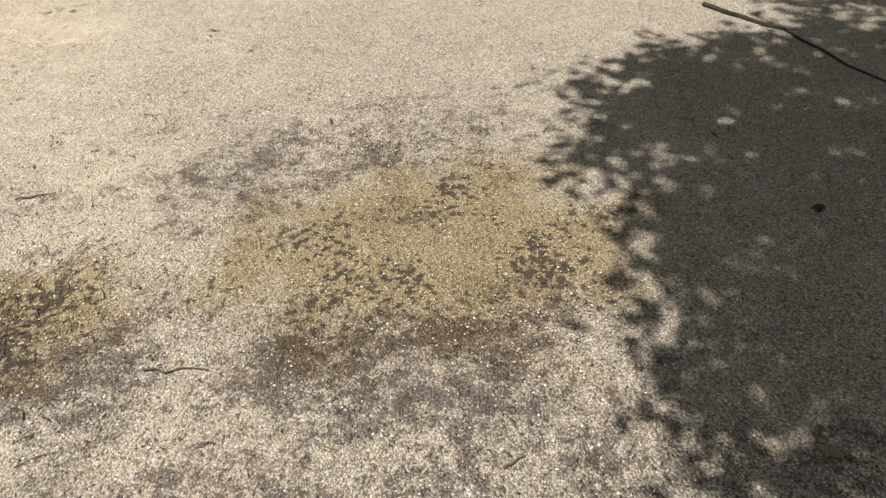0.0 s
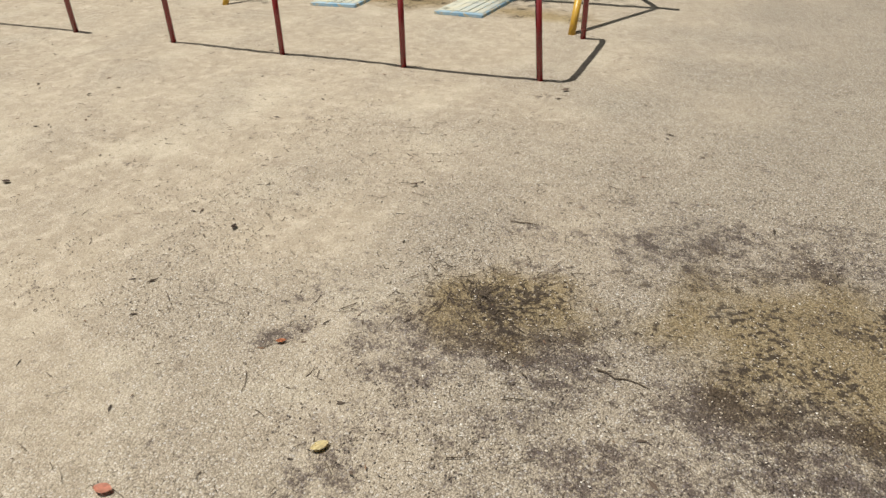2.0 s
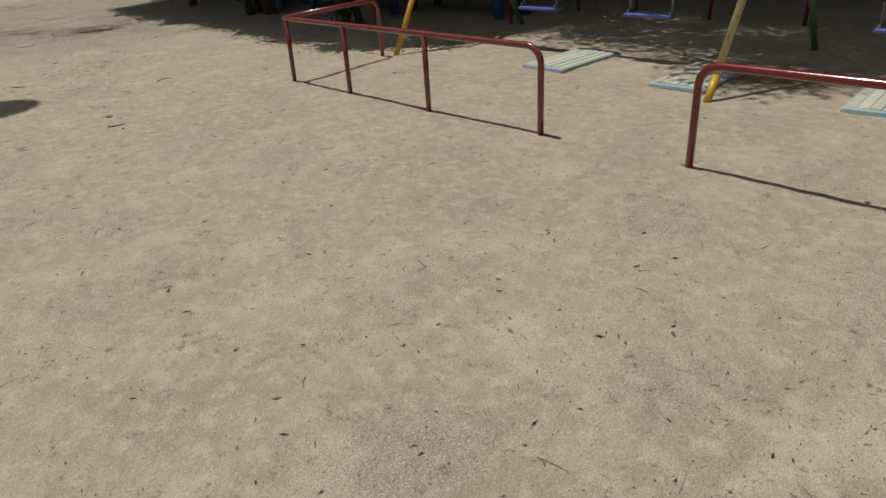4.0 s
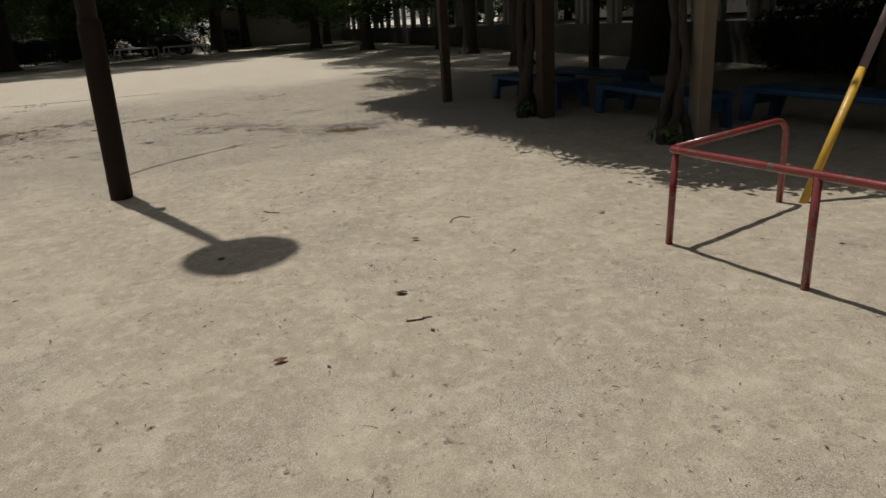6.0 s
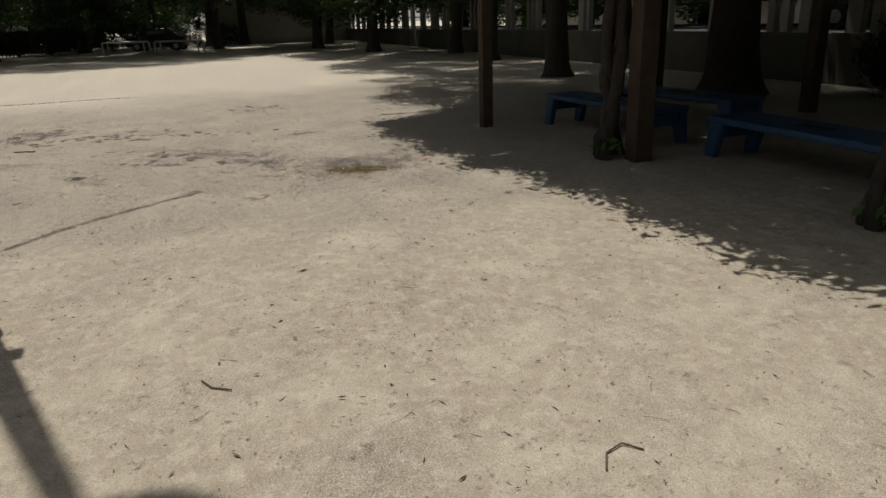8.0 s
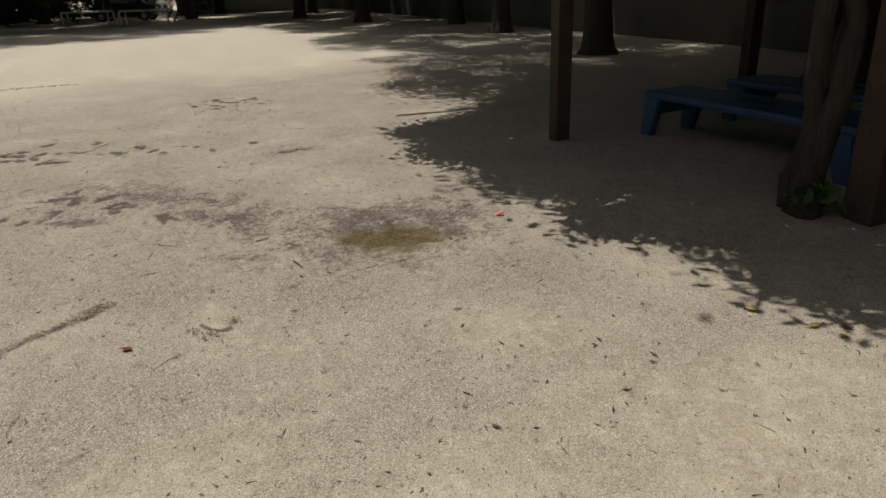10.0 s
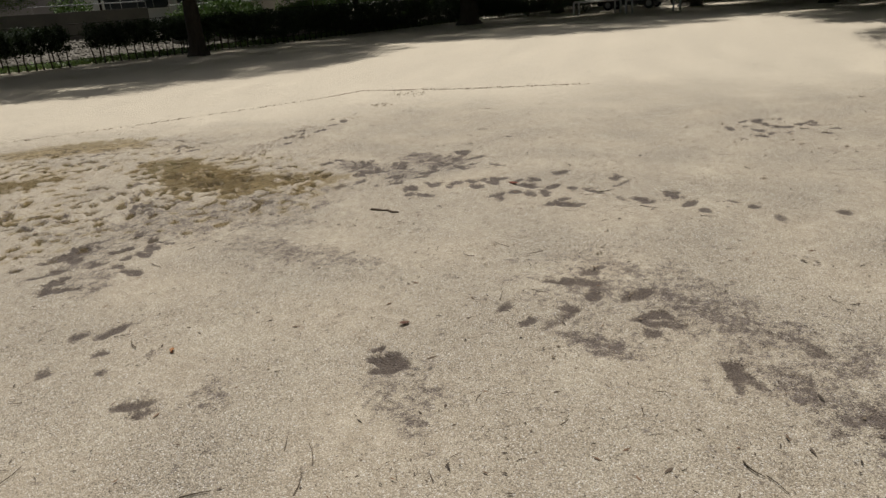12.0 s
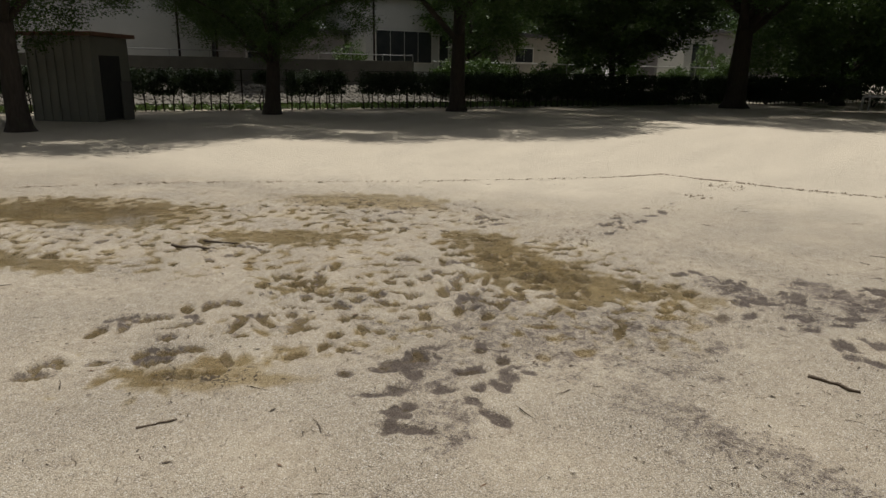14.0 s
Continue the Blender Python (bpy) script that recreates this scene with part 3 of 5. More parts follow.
# muddy water that stands in the hollows and prints
for cx, cy, rx, ry, t, zz in ((-19.3, -4.35, 2.6, 1.7, 165, -0.0135), (-19.6, -8.0, 3.2, 1.9, 120, -0.0135), (-16.45, 2.12, 0.6, 0.4, 65, -0.0135)):
    bm = bmesh.new()
    n = 32
    vs = [bm.verts.new((rx * math.cos(a), ry * math.sin(a), 0)) for a in (2 * math.pi * i / n for i in range(n))]
    bm.faces.new(vs)
    pool = mesh_object("puddle", bm, M["water"])
    pool.matrix_basis = pose(cx, cy, zz, 0, 0, t)
    tagged(pool, "shallow muddy brown rain water in trodden hollows", "puddle", "puddles", "structure")

# ---------------------------------------------------------------- swing enclosure
TURN = 9.8
PLAY = pose(-2.638, 4.2, 0, 0, 0, TURN)


def play(a, b, z=0.0, turn=0.0):
    return PLAY @ pose(a, b, z, 0, 0, turn)


RAIL_Z, PIPE = 0.618, 0.0235


def guard_fence(name, posts, corner, side, mirror, label, r_corner=0.12, paint="red"):
    """A pipe rail on posts, bent down at its free end, with a short side rail at the corner."""
    root = thing(name, PLAY if mirror > 0 else play(0, 5.0), label, "guard fence", "guard fences round the swings")
    flip = (lambda p: Vector(p)) if mirror > 0 else (lambda p: Vector((p[0], -p[1], p[2])))
    end = posts[-1]
    s = 1 if corner > end else -1
    r = 0.12
    bm = bmesh.new()
    rc = r_corner
    pts = arc((corner - s * rc, rc, RAIL_Z), 0, -math.pi / 2, rc, (s, 0, 0), (0, 1, 0))
    pts += arc((end + s * r, 0, RAIL_Z - r), math.pi / 2, math.pi, r, (s, 0, 0), (0, 0, 1))
    pts += [Vector((end, 0, -0.05))]
    part("front_rail", tube(bm, [flip(p) for p in pts], PIPE, 14), M[paint], root, smooth=True)
    bm = bmesh.new()
    pts = [Vector((corner, rc - 0.005, RAIL_Z))] + arc((corner + side[0], side[1] - r, RAIL_Z - r), math.pi / 2, 0, r, (0, 1, 0), (0, 0, 1)) + [Vector((corner + side[0], side[1], -0.05))]
    part("side_rail", tube(bm, [flip(p) for p in pts], PIPE, 14), M[paint], root, smooth=True)
    for i, a in enumerate(posts[:-1]):
        bm = bmesh.new()
        aa = a - s * 0.4 * r_corner if i == 0 else a
        b = 0.012 if i == 0 else 0
        tube(bm, [flip((a, b, -0.05)), flip((aa if i == 0 else a, b, RAIL_Z))], PIPE * 0.95, 14)
        part("post", bm, M[paint], root, smooth=True)
    return root


guard_fence("guard_fence", [0.0, -1.04, -2.11, -3.21], 0.03, (0.0, 1.2), 1, "glossy dark red pipe guard fence with four posts")
guard_fence("guard_fence", [-7.51, -6.56, -5.5, -4.34], -7.53, (-0.15, 1.34), 1, "faded dark red pipe guard fence with scuffed paint", 0.05, "red_faded")
guard_fence("guard_fence", [0.0, -1.04, -2.11, -3.21], 0.03, (0.0, 1.2), -1, "dark red pipe guard fence standing in the shade")
guard_fence("guard_fence", [-7.51, -6.56, -5.5, -4.34], -7.53, (-0.15, 1.34), -1, "dark red pipe guard fence standing in the shade")

BEAM_Z = 1.9


def swing_frame():
    root = thing("swing_set", PLAY, "steel swing frame with peeling yellow and pale blue legs", "swing set")
    for a, near, share in ((-0.09, 1.27, 0.2), (-3.78, 1.38, 0.12), (-7.55, 1.41, 0.5)):
        for front in (True, False):
            b0 = near if front else near + 2.37
            lo = Vector((a, b0, -0.05))
            hi = Vector((a, 2.5, BEAM_Z))
            mid = lo.lerp(hi, share if front else 0.33)
            bm = bmesh.new()
            tube(bm, [lo, mid], 0.031, 14)
            leg = part("leg", bm, M["yellow"] if front else M["green"], root, smooth=True)
            bm = bmesh.new()
            tube(bm, [mid, hi], 0.0305, 14)
            part("upper_sleeve", bm, M["pale_blue"] if (front and a > -1) or not front else M["worn"] if a < -7 else M["pale_yellow"], leg, smooth=True)
    bm = bmesh.new()
    tube(bm, [(-7.75, 2.5, BEAM_Z), (0.1, 2.5, BEAM_Z)], 0.045, 14)
    part("beam", bm, M["pale_blue"], root, smooth=True)
    return root


def chain_bm(x, y, z0, z1):
    bm = bmesh.new()
    step, n = 0.042, int((z1 - z0) / 0.042)
    for i in range(n + 1):
        c = Vector((x, y, z0 + i * step))
        ex, ez = (Vector((1, 0, 0)) if i % 2 else Vector((0, 1, 0))), Vector((0, 0, 1))
        pts = [c + ex * (0.012 * math.cos(t)) + ez * (0.029 * math.sin(t)) for t in (2 * math.pi * k / 8 for k in range(9))]
        tube(bm, pts, 0.0042, 5, caps=False)
    return bm


def swing(a):
    root = thing("swing", play(a, 2.52, 0.0), "blue swing seat hanging on two steel chains", "swing", "swings")
    bm = bmesh.new()
    box(bm, -0.25, 0.25, -0.085, 0.085, 0.42, 0.45, 0.012)
    seat = part("seat", bm, M["seat"], root)
    for s in (-1, 1):
        bm = bmesh.new()
        box(bm, s * 0.225 - 0.012, s * 0.225 + 0.012, -0.05, 0.05, 0.448, 0.48, 0.004)
        part("bracket", bm, M["steel"], seat)
        part("chain", chain_bm(s * 0.225, 0, 0.5, BEAM_Z - 0.05), M["steel"], root)
    return root


swing_frame()
for a in (-1.31, -2.74, -4.95, -6.3):
    swing(a)


def landing_mat(a, b, turn):
    root = thing("landing_mat", play(a, b, 0, turn), "worn ribbed rubber landing mat with faded cream and blue paint", "mat", "landing mats under the swings")
    bm = bmesh.new()
    box(bm, -0.26, 0.26, -0.5, 0.5, -0.045, 0.034, 0.03)
    part("base", bm, M["mat_blue"], root, "blue edge")
    for i in range(6):
        bm = bmesh.new()
        x = -0.2 + i * 0.08
        box(bm, x - 0.038, x + 0.038, -0.455, 0.455, 0.015, 0.046 - 0.003 * abs(i - 2.5), 0.012)
        part("rib", bm, M["mat_cream"], root)
    return root


for a, b, t in ((-1.24, 2.15, -3), (-2.67, 2.15, 4), (-4.18, 2.10, 2), (-5.59, 2.15, -2)):
    landing_mat(a, b, t)


# ---------------------------------------------------------------- lamp post
def lamp_post():
    base, head = Vector((-13.70, -0.69, 0)), Vector((-13.79, -0.40, 9.1))
    root = thing("lamp_post", Matrix.Translation(base), "tall dark brown steel lamp post with a round flat head", "lamp post")
    top = head - base
    at = lambda z: top * (z / top.z)
    bm = bmesh.new()
    tube(bm, [at(-0.2), at(1.62), at(1.66)], [0.105, 0.105, 0.088], 20)
    part("sleeve", bm, M["brown_steel"], root, smooth=False)
    bm = bmesh.new()
    tube(bm, [at(1.6), at(5), at(9.0)], [0.085, 0.07, 0.05], 20)
    part("shaft", bm, M["brown_steel"], root, smooth=True)
    bm = bmesh.new()
    tube(bm, [at(8.95), at(9.02), at(9.08), at(9.14)], [0.1, 0.40, 0.41, 0.2], 28)
    part("lamp_head", bm, M["brown_steel"], root)
    bm = bmesh.new()
    p = at(2.6)
    box(bm, p.x - 0.04, p.x + 0.04, p.y + 0.05, p.y + 0.14, p.z - 0.1, p.z + 0.1, 0.01)
    part("bracket", bm, M["brown_steel"], root)


lamp_post()


# ---------------------------------------------------------------- pergola and benches
def bench(m, label):
    root = thing("bench", m, label, "bench", "blue benches under the pergola")
    bm = bmesh.new()
    box(bm, -1.1, 1.1, -0.3, 0.3, 0.35, 0.42, 0.025)
    seat = part("seat", bm, M["bench"], root)
    # slightly raised near-black strip paints in the shade of a seat groove
    bm = bmesh.new()
    box(bm, -0.2, 0.2, -0.06, 0.06, 0.418, 0.426, 0.003)
    part("groove", bm, M["dark"], seat)
    for sx in (-1, 1):
        for sy in (-1, 1):
            bm = bmesh.new()
            vs = bmesh.ops.create_cube(bm, size=1.0)["verts"]
            for v in vs:
                up = v.co.z > 0
                v.co = Vector((sx * (0.97 if up else 1.05) + v.co.x * (0.22 if up else 0.14), sy * 0.25 + v.co.y * 0.08, 0.37 if up else -0.02))
            bmesh.ops.bevel(bm, geom=bm.edges[:], offset=0.012, segments=2, affect="EDGES")
            part("leg", bm, M["bench"], root)
        bm = bmesh.new()
        box(bm, sx * 1.0 - 0.03, sx * 1.0 + 0.03, -0.2, 0.2, 0.2, 0.36, 0.01)
        part("end_panel", bm, M["bench"], root)
    return root


bench(pose(-14.22, 5.85, 0, 0, 0, -1), "blue moulded plastic bench in deep shade")
bench(pose(-17.12, 5.55, 0, 0, 0, 4), "blue moulded plastic bench with a paler front edge")
bench(pose(-17.3, 6.75, 0, 0, 0, 8), "blue moulded plastic bench in deep shade")
bench(pose(-12.4, 6.9, 0, 0, 0, 4), "blue moulded plastic bench in deep shade")


def pergola():
    root = thing("pergola", Matrix(), "timber pergola overgrown with wisteria", "pergola")
    spots = [(-18.34, 4.35, 0.075, "wood"), (-15.45, 4.85, 0.1, "wood"), (-12.68, 5.28, 0.085, "concrete_post"), (-20.6, 8.75, 0.09, "wood"), (-17.2, 8.9, 0.09, "wood"), (-13.4, 8.9, 0.1, "wood")]
    for x, y, r, k in spots:
        bm = bmesh.new()
        box(bm, x - r, x + r, y - r, y + r, -0.1, 2.7, 0.012)
        part("post", bm, M[k], root)
    for y0, y1 in ((4.3, 5.3), (8.75, 8.95)):
        bm = bmesh.new()
        a, b = Vector((-21.4, y0, 2.75)), Vector((-11.6, y1, 2.75))
        tube(bm, [a, b], 0.09, 6)
        part("beam", bm, M["wood"], root)
    for i in range(15):
        x = -21.2 + i * 0.68
        bm = bmesh.new()
        box(bm, x - 0.04, x + 0.04, 3.1 + i * 0.06, 10.0, 2.84, 2.94, 0.006)
        part("slat", bm, M["wood"], root)
    return root


pergola()


def vine(x, y, seed, top=2.75, r=0.11):
    rng = random.Random(seed)
    root = thing("wisteria", Matrix.Translation((x, y, 0)), "old gnarled wisteria trunk winding round a post", "climbing plant", "wisteria trunks")
    for k in range(4):
        bm = bmesh.new()
        pts, ph = [], rng.uniform(0, 6.28)
        for i in range(22):
            z = -0.08 + (top + 0.1) * i / 21
            rr = 0.07 + 0.03 * math.sin(i * 0.7 + k) + 0.06 * max(0, 1 - i / 5)
            a = ph + i * 0.22 * (1 if k % 2 else -1)
            pts.append((rr * math.cos(a) + rng.uniform(-0.015, 0.015), rr * math.sin(a) + rng.uniform(-0.015, 0.015), z))
        tube(bm, pts, [r * (0.75 - 0.35 * i / 21) * rng.uniform(0.85, 1.15) for i in range(22)], 9, 0.12, rng)
        part("stem", bm, M["vine"], root, smooth=True)
    g = np.random.default_rng(seed)
    v, f = leaf_cloud(g, [(0.1, -0.16, 0.12), (0.16, -0.12, 0.2)], (0.08, 0.06, 0.06), 22, 0.05)
    quads("young_shoot", v, f, M["leaf_light"], root)["kind"] = "stuff"
    return root


vine(-15.75, 4.72, 5)
vine(-12.78, 5.02, 6, r=0.07)


def canopy_front(x):
    """How far the leaves reach out over the sand, above x."""
    edge = np.interp(x, (-22.6, -21.3, -20.4, -19.0, -18.2, -17.3, -16.4, -15.4, -14.0, -13.2, -12.2, -11.4), (4.6, 4.5, 2.95, 2.9, 3.2, 3.05, 3.4, 3.62, 3.66, 3.82, 3.95, 4.7))
    return float(edge) + 0.12 * math.sin(x * 5.3) + 0.07 * math.sin(x * 11 + 1)


def vine_roof():
    g = np.random.default_rng(11)
    c = []
    for _ in range(2900):
        x = g.uniform(-21.9, -11.2)
        c.append((x, g.uniform(canopy_front(x), 10.4), g.uniform(2.9, 3.3)))
    for x in np.arange(-21.5, -11.3, 0.12):
        c.append((x, canopy_front(x) + g.uniform(0, 0.2), 3.0))
    v, f = leaf_cloud(g, c, (0.15, 0.15, 0.1), 75, 0.06, 0.5)
    ob = quads("wisteria_canopy", v, f, M["vine_leaf"])
    tagged(ob, "thick wisteria leaf canopy spread over the pergola", "climbing plant", kind="stuff")


vine_roof()


# ---------------------------------------------------------------- trees
def crown_mesh(name, seed, material, size, n_clumps=300, per=130, spread=0.07):
    g = np.random.default_rng(seed)
    d = g.normal(0, 1, (n_clumps, 3))
    d /= np.linalg.norm(d, axis=1)[:, None]
    r = g.uniform(0.45, 0.98, n_clumps)[:, None] ** 0.6
    c = d * r * (1 + 0.18 * np.sin(5 * d[:, :1] + seed) * np.cos(4 * d[:, 1:2]))
    v, f = leaf_cloud(g, c, (spread, spread, spread * 0.9), per, size, 0.2)
    ob = quads(name, v, f, material)
    me = ob.data
    bpy.data.objects.remove(ob)
    return me


CROWNS = [crown_mesh("leaf_crown", 30 + k, M["leaf" if k < 3 else "leaf_light"], 0.026) for k in range(4)]
CROWNS.append(crown_mesh("fine_leaf_crown", 77, M["leaf"], 0.0112, 900, 150, 0.045))


def tree(x, y, r, crown_r, z0, z1, seed, label="broadleaf tree with a dark green crown", off=(0, 0), leafy=0, high=None):
    rng = random.Random(seed)
    root = thing("tree", Matrix.Translation((x, y, 0)), label, "tree", "trees round the playground")
    zc, h = (z0 + z1) / 2, (z1 - z0) / 2
    lean = (rng.uniform(-0.25, 0.25), rng.uniform(-0.25, 0.25))
    bm = bmesh.new()
    zs = [-0.15, 0.0, 0.12, 0.35, 0.9, 1.8, 3.0, zc]
    tube(bm, [(lean[0] * z / 4, lean[1] * z / 4, z) for z in zs], [r * k for k in (1.75, 1.6, 1.35, 1.12, 1.0, 0.93, 0.85, 0.45)], 14, 0.07, rng)
    trunk = part("trunk", bm, M["bark"], root, smooth=True)
    for k in range(6):
        a = k * 1.05 + rng.uniform(-0.3, 0.3)
        z = z0 * rng.uniform(0.75, 1.0) + k * 0.3
        s = Vector((lean[0] * z / 4, lean[1] * z / 4, z))
        L = crown_r * rng.uniform(0.6, 0.85)
        e = s + Vector((math.cos(a) * L, math.sin(a) * L, L * rng.uniform(0.35, 0.8)))
        m = s.lerp(e, 0.5) + Vector((0, 0, 0.12 * L))
        bm = bmesh.new()
        tube(bm, [s, s.lerp(m, 0.5), m, e], [r * 0.42, r * 0.34, r * 0.24, r * 0.08], 8, 0.06, rng)
        part("limb", bm, M["bark"], trunk, smooth=True)
    crown = new("crown", CROWNS[4 if leafy else seed % 4])
    crown.parent = root
    crown.matrix_basis = Matrix.LocRotScale((off[0], off[1], zc), Euler((0, 0, rng.uniform(0, 6.28))), (crown_r, crown_r, h))
    if high:
        hr, h0, h1, hoff = high
        upper = new("upper_crown", CROWNS[4])
        upper.parent = root
        upper.matrix_basis = Matrix.LocRotScale((hoff[0], hoff[1], (h0 + h1) / 2), Euler((0, 0, rng.uniform(0, 6.28))), (hr, hr, (h1 - h0) / 2))
    return root


def lobed_tree(x, y, r, lobes, seed, label):
    """A tree whose crown is made of dense leaf lobes: each lobe is x, y, z and its radius."""
    rng, g = random.Random(seed), np.random.default_rng(seed)
    root = thing("tree", Matrix.Translation((x, y, 0)), label, "tree", "trees round the playground")
    bm = bmesh.new()
    zs = [-0.15, 0.0, 0.12, 0.35, 0.9, 1.8, 2.8, 4.2]
    tube(bm, [(0.05 * math.sin(z), 0.06 * z, z) for z in zs], [r * k for k in (1.75, 1.6, 1.35, 1.12, 1.0, 0.93, 0.85, 0.5)], 14, 0.07, rng)
    trunk = part("trunk", bm, M["bark"], root, smooth=True)
    centers = []
    for lx, ly, lz, lr in lobes:
        s, e = Vector((0, 0.15, rng.uniform(2.2, 3.4))), Vector((lx - x, ly - y, lz))
        m = s.lerp(e, 0.5) + Vector((rng.uniform(-0.2, 0.2), rng.uniform(-0.2, 0.2), 0.35))
        bm = bmesh.new()
        tube(bm, [s, s.lerp(m, 0.5), m, m.lerp(e, 0.6), e], [r * 0.36, r * 0.3, r * 0.22, r * 0.13, r * 0.06], 8, 0.06, rng)
        part("limb", bm, M["bark"], trunk, smooth=True)
        n = int(68 * lr * lr) + 24
        d = g.normal(0, 1, (n, 3))
        d /= np.linalg.norm(d, axis=1)[:, None]
        q = d * g.uniform(0.1, 1, (n, 1)) ** 0.36 * (lr, lr, 0.5 * lr)
        centers.append(q + (lx - x, ly - y, lz))
    v, f = leaf_cloud(g, np.concatenate(centers), (0.085, 0.085, 0.07), 34, 0.052, 0.35)
    quads("crown", v, f, M["leaf"], root)
    return root


def bush(x, y, r, h, seed):
    g = np.random.default_rng(seed)
    rng = random.Random(seed)
    root = thing("bush", Matrix.Translation((x, y, 0)), "dark evergreen bush in front of the low wall", "shrub", "bushes along the wall")
    for k in range(5):
        a = rng.uniform(0, 6.28)
        bm = bmesh.new()
        tube(bm, [(0, 0, -0.05), (0.3 * r * math.cos(a), 0.3 * r * math.sin(a), 0.4 * h), (0.6 * r * math.cos(a), 0.6 * r * math.sin(a), 0.8 * h)], [0.03, 0.022, 0.01], 6)
        part("stem", bm, M["bark"], root)
    d = g.normal(0, 1, (90, 3))
    d /= np.linalg.norm(d, axis=1)[:, None]
    c = d * g.uniform(0.5, 0.95, (90, 1)) * (r, r, h / 2) + (0, 0, h * 0.55)
    v, f = leaf_cloud(g, c, (0.1, 0.1, 0.1), 55, 0.05)
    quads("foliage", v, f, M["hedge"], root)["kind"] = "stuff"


for k, (x, y, r, h) in enumerate(((-16.2, 11.4, 0.9, 1.3), (-14.4, 11.2, 1.0, 1.5), (-12.4, 11.3, 1.0, 1.4), (-10.6, 11.0, 0.9, 1.3), (-8.8, 11.4, 1.0, 1.4), (-6.9, 11.2, 0.9, 1.3), (-17.9, 11.6, 0.7, 1.0))):
    bush(x, y, r, h, 500 + k)
for k in range(9):
    bush(-62.5 - 0.55 * k if k < 7 else -67.5, -13.0 + 1.9 * k, 1.5, 1.9 + 0.2 * math.sin(3 * k), 600 + k)

TREES = [
    # along the hedge
    (-33.2, -22.9, 0.28, 4.1, 2.1, 8.0, 1, (0.0, 0.2)), (-40.8, -19.4, 0.33, 6.6, 3.9, 12.0, 2, (2.6, 4.0)), 
    (-55.7, -11.2, 0.55, 8.4, 4.0, 15.0, 5, (5.0, 5.0)), (-61.5, 1.4, 0.5, 8.0, 2.6, 14.0, 8, (6.0, -1.5)),
    (-23.3, -21.0, 0.26, 4.6, 2.4, 9.0, 10, (-0.4, -1.6)),
    # beyond the hedge
    (-55.1, -18.1, 0.2, 5.8, 2.3, 9.0, 42, (0, 0)), (-73.5, -10.0, 0.3, 6.6, 1.4, 10.0, 44, (0, 0)), (-66, -7.5, 0.35, 5.5, 1.6, 10.0, 6, (1, 1)), (-73.0, -3.0, 0.3, 6.0, 0.9, 10.0, 45, (0, 0)), (-70.0, 4.0, 0.35, 6.5, 2.6, 11.0, 47, (0, 3)), (-88, -5, 0.3, 7.5, 0.5, 11, 62, (0, 0)), (-84, 6, 0.3, 7.5, 0.6, 11, 63, (0, 0)),
    (-24.0, -36.0, 0.25, 4.2, 2.2, 9.0, 71, (0, 0)), (-48, -46, 0.3, 8, 0.6, 13, 81, (0, 0)), (-63, -41, 0.3, 8, 0.6, 13, 82, (0, 0)), (-78, -34, 0.3, 8, 0.6, 13, 83, (0, 0)), (-92, -26, 0.3, 8, 0.6, 13, 84, (0, 0)), (-100, -14, 0.3, 8, 0.6, 13, 85, (0, 0)), (-41.5, -34.5, 0.2, 4.4, 3.3, 9.0, 72, (0, 0)), (-57.0, -30.0, 0.25, 5.2, 2.6, 10.0, 73, (0, 0)),
    # along the wall
    (-25.0, 9.0, 0.27, 4.6, 3.0, 10, 15, (-0.8, -0.9)), (-19.6, 9.6, 0.42, 5.8, 3.4, 11, 16, (-1.0, -1.2)), (-32.5, 10.3, 0.27, 5.4, 2.4, 10.0, 17, (-1.0, -1.0)), (-44, 8.8, 0.3, 5.8, 1.8, 9, 18, (0, 0.5)), (-53, 7.4, 0.3, 6.0, 1.7, 9, 20, (0, 0.8)), (-38.5, 11.2, 0.25, 5.2, 2.4, 9, 19, (0, 0.5)),
    (-61.0, 9.5, 0.3, 5.8, 1.8, 9, 23, (0, 0)), (-14.5, 10.6, 0.35, 5.8, 3.2, 10, 21, (-0.5, 0)), (-3.6, 14.5, 0.35, 5.2, 3.2, 10, 22, (0, 0)), (-9.6, 11.4, 0.32, 5.7, 3.2, 10.5, 24, (-0.8, -0.8)),
    # beyond the road on the raised side
    (-62, 20.5, 0.25, 5.5, 1.0, 9, 74, (0, 0)), (-52, 21, 0.25, 5.5, 1.2, 9, 75, (0, 0)), (-43, 20.5, 0.25, 5.4, 1.0, 9, 76, (0, 0)), (-34.5, 21, 0.25, 5.4, 1.2, 9, 77, (0, 0)), (-26, 20.5, 0.25, 5.4, 1.3, 9, 78, (0, 0)), (-17.5, 21, 0.25, 5.4, 1.2, 9, 79, (0, 0)), (-9, 21, 0.25, 5.4, 1.2, 9, 80, (0, 0)),
    # beside the start of the walk
    (4.9, -1.6, 0.25, 3.3, 3.0, 7.4, 26, (-1.2, -0.2)),
    # closing the park round its other sides: unseen trees added to block low sky light
    (13, 8, 0.3, 6, 1.5, 10, 51, (0, 0)), (15, -3, 0.3, 6, 1.5, 10, 52, (0, 0)), (12, -14, 0.3, 6, 1.5, 10, 53, (0, 0)), (2, -21, 0.3, 6, 1.5, 10, 54, (0, 0)), (-9, -23, 0.3, 6, 1.5, 10, 55, (0, 0)), (6, 16, 0.3, 6, 1.5, 10, 56, (0, 0)), (-15.5, -25, 0.3, 5.5, 1.5, 10, 57, (0, 0)),
]
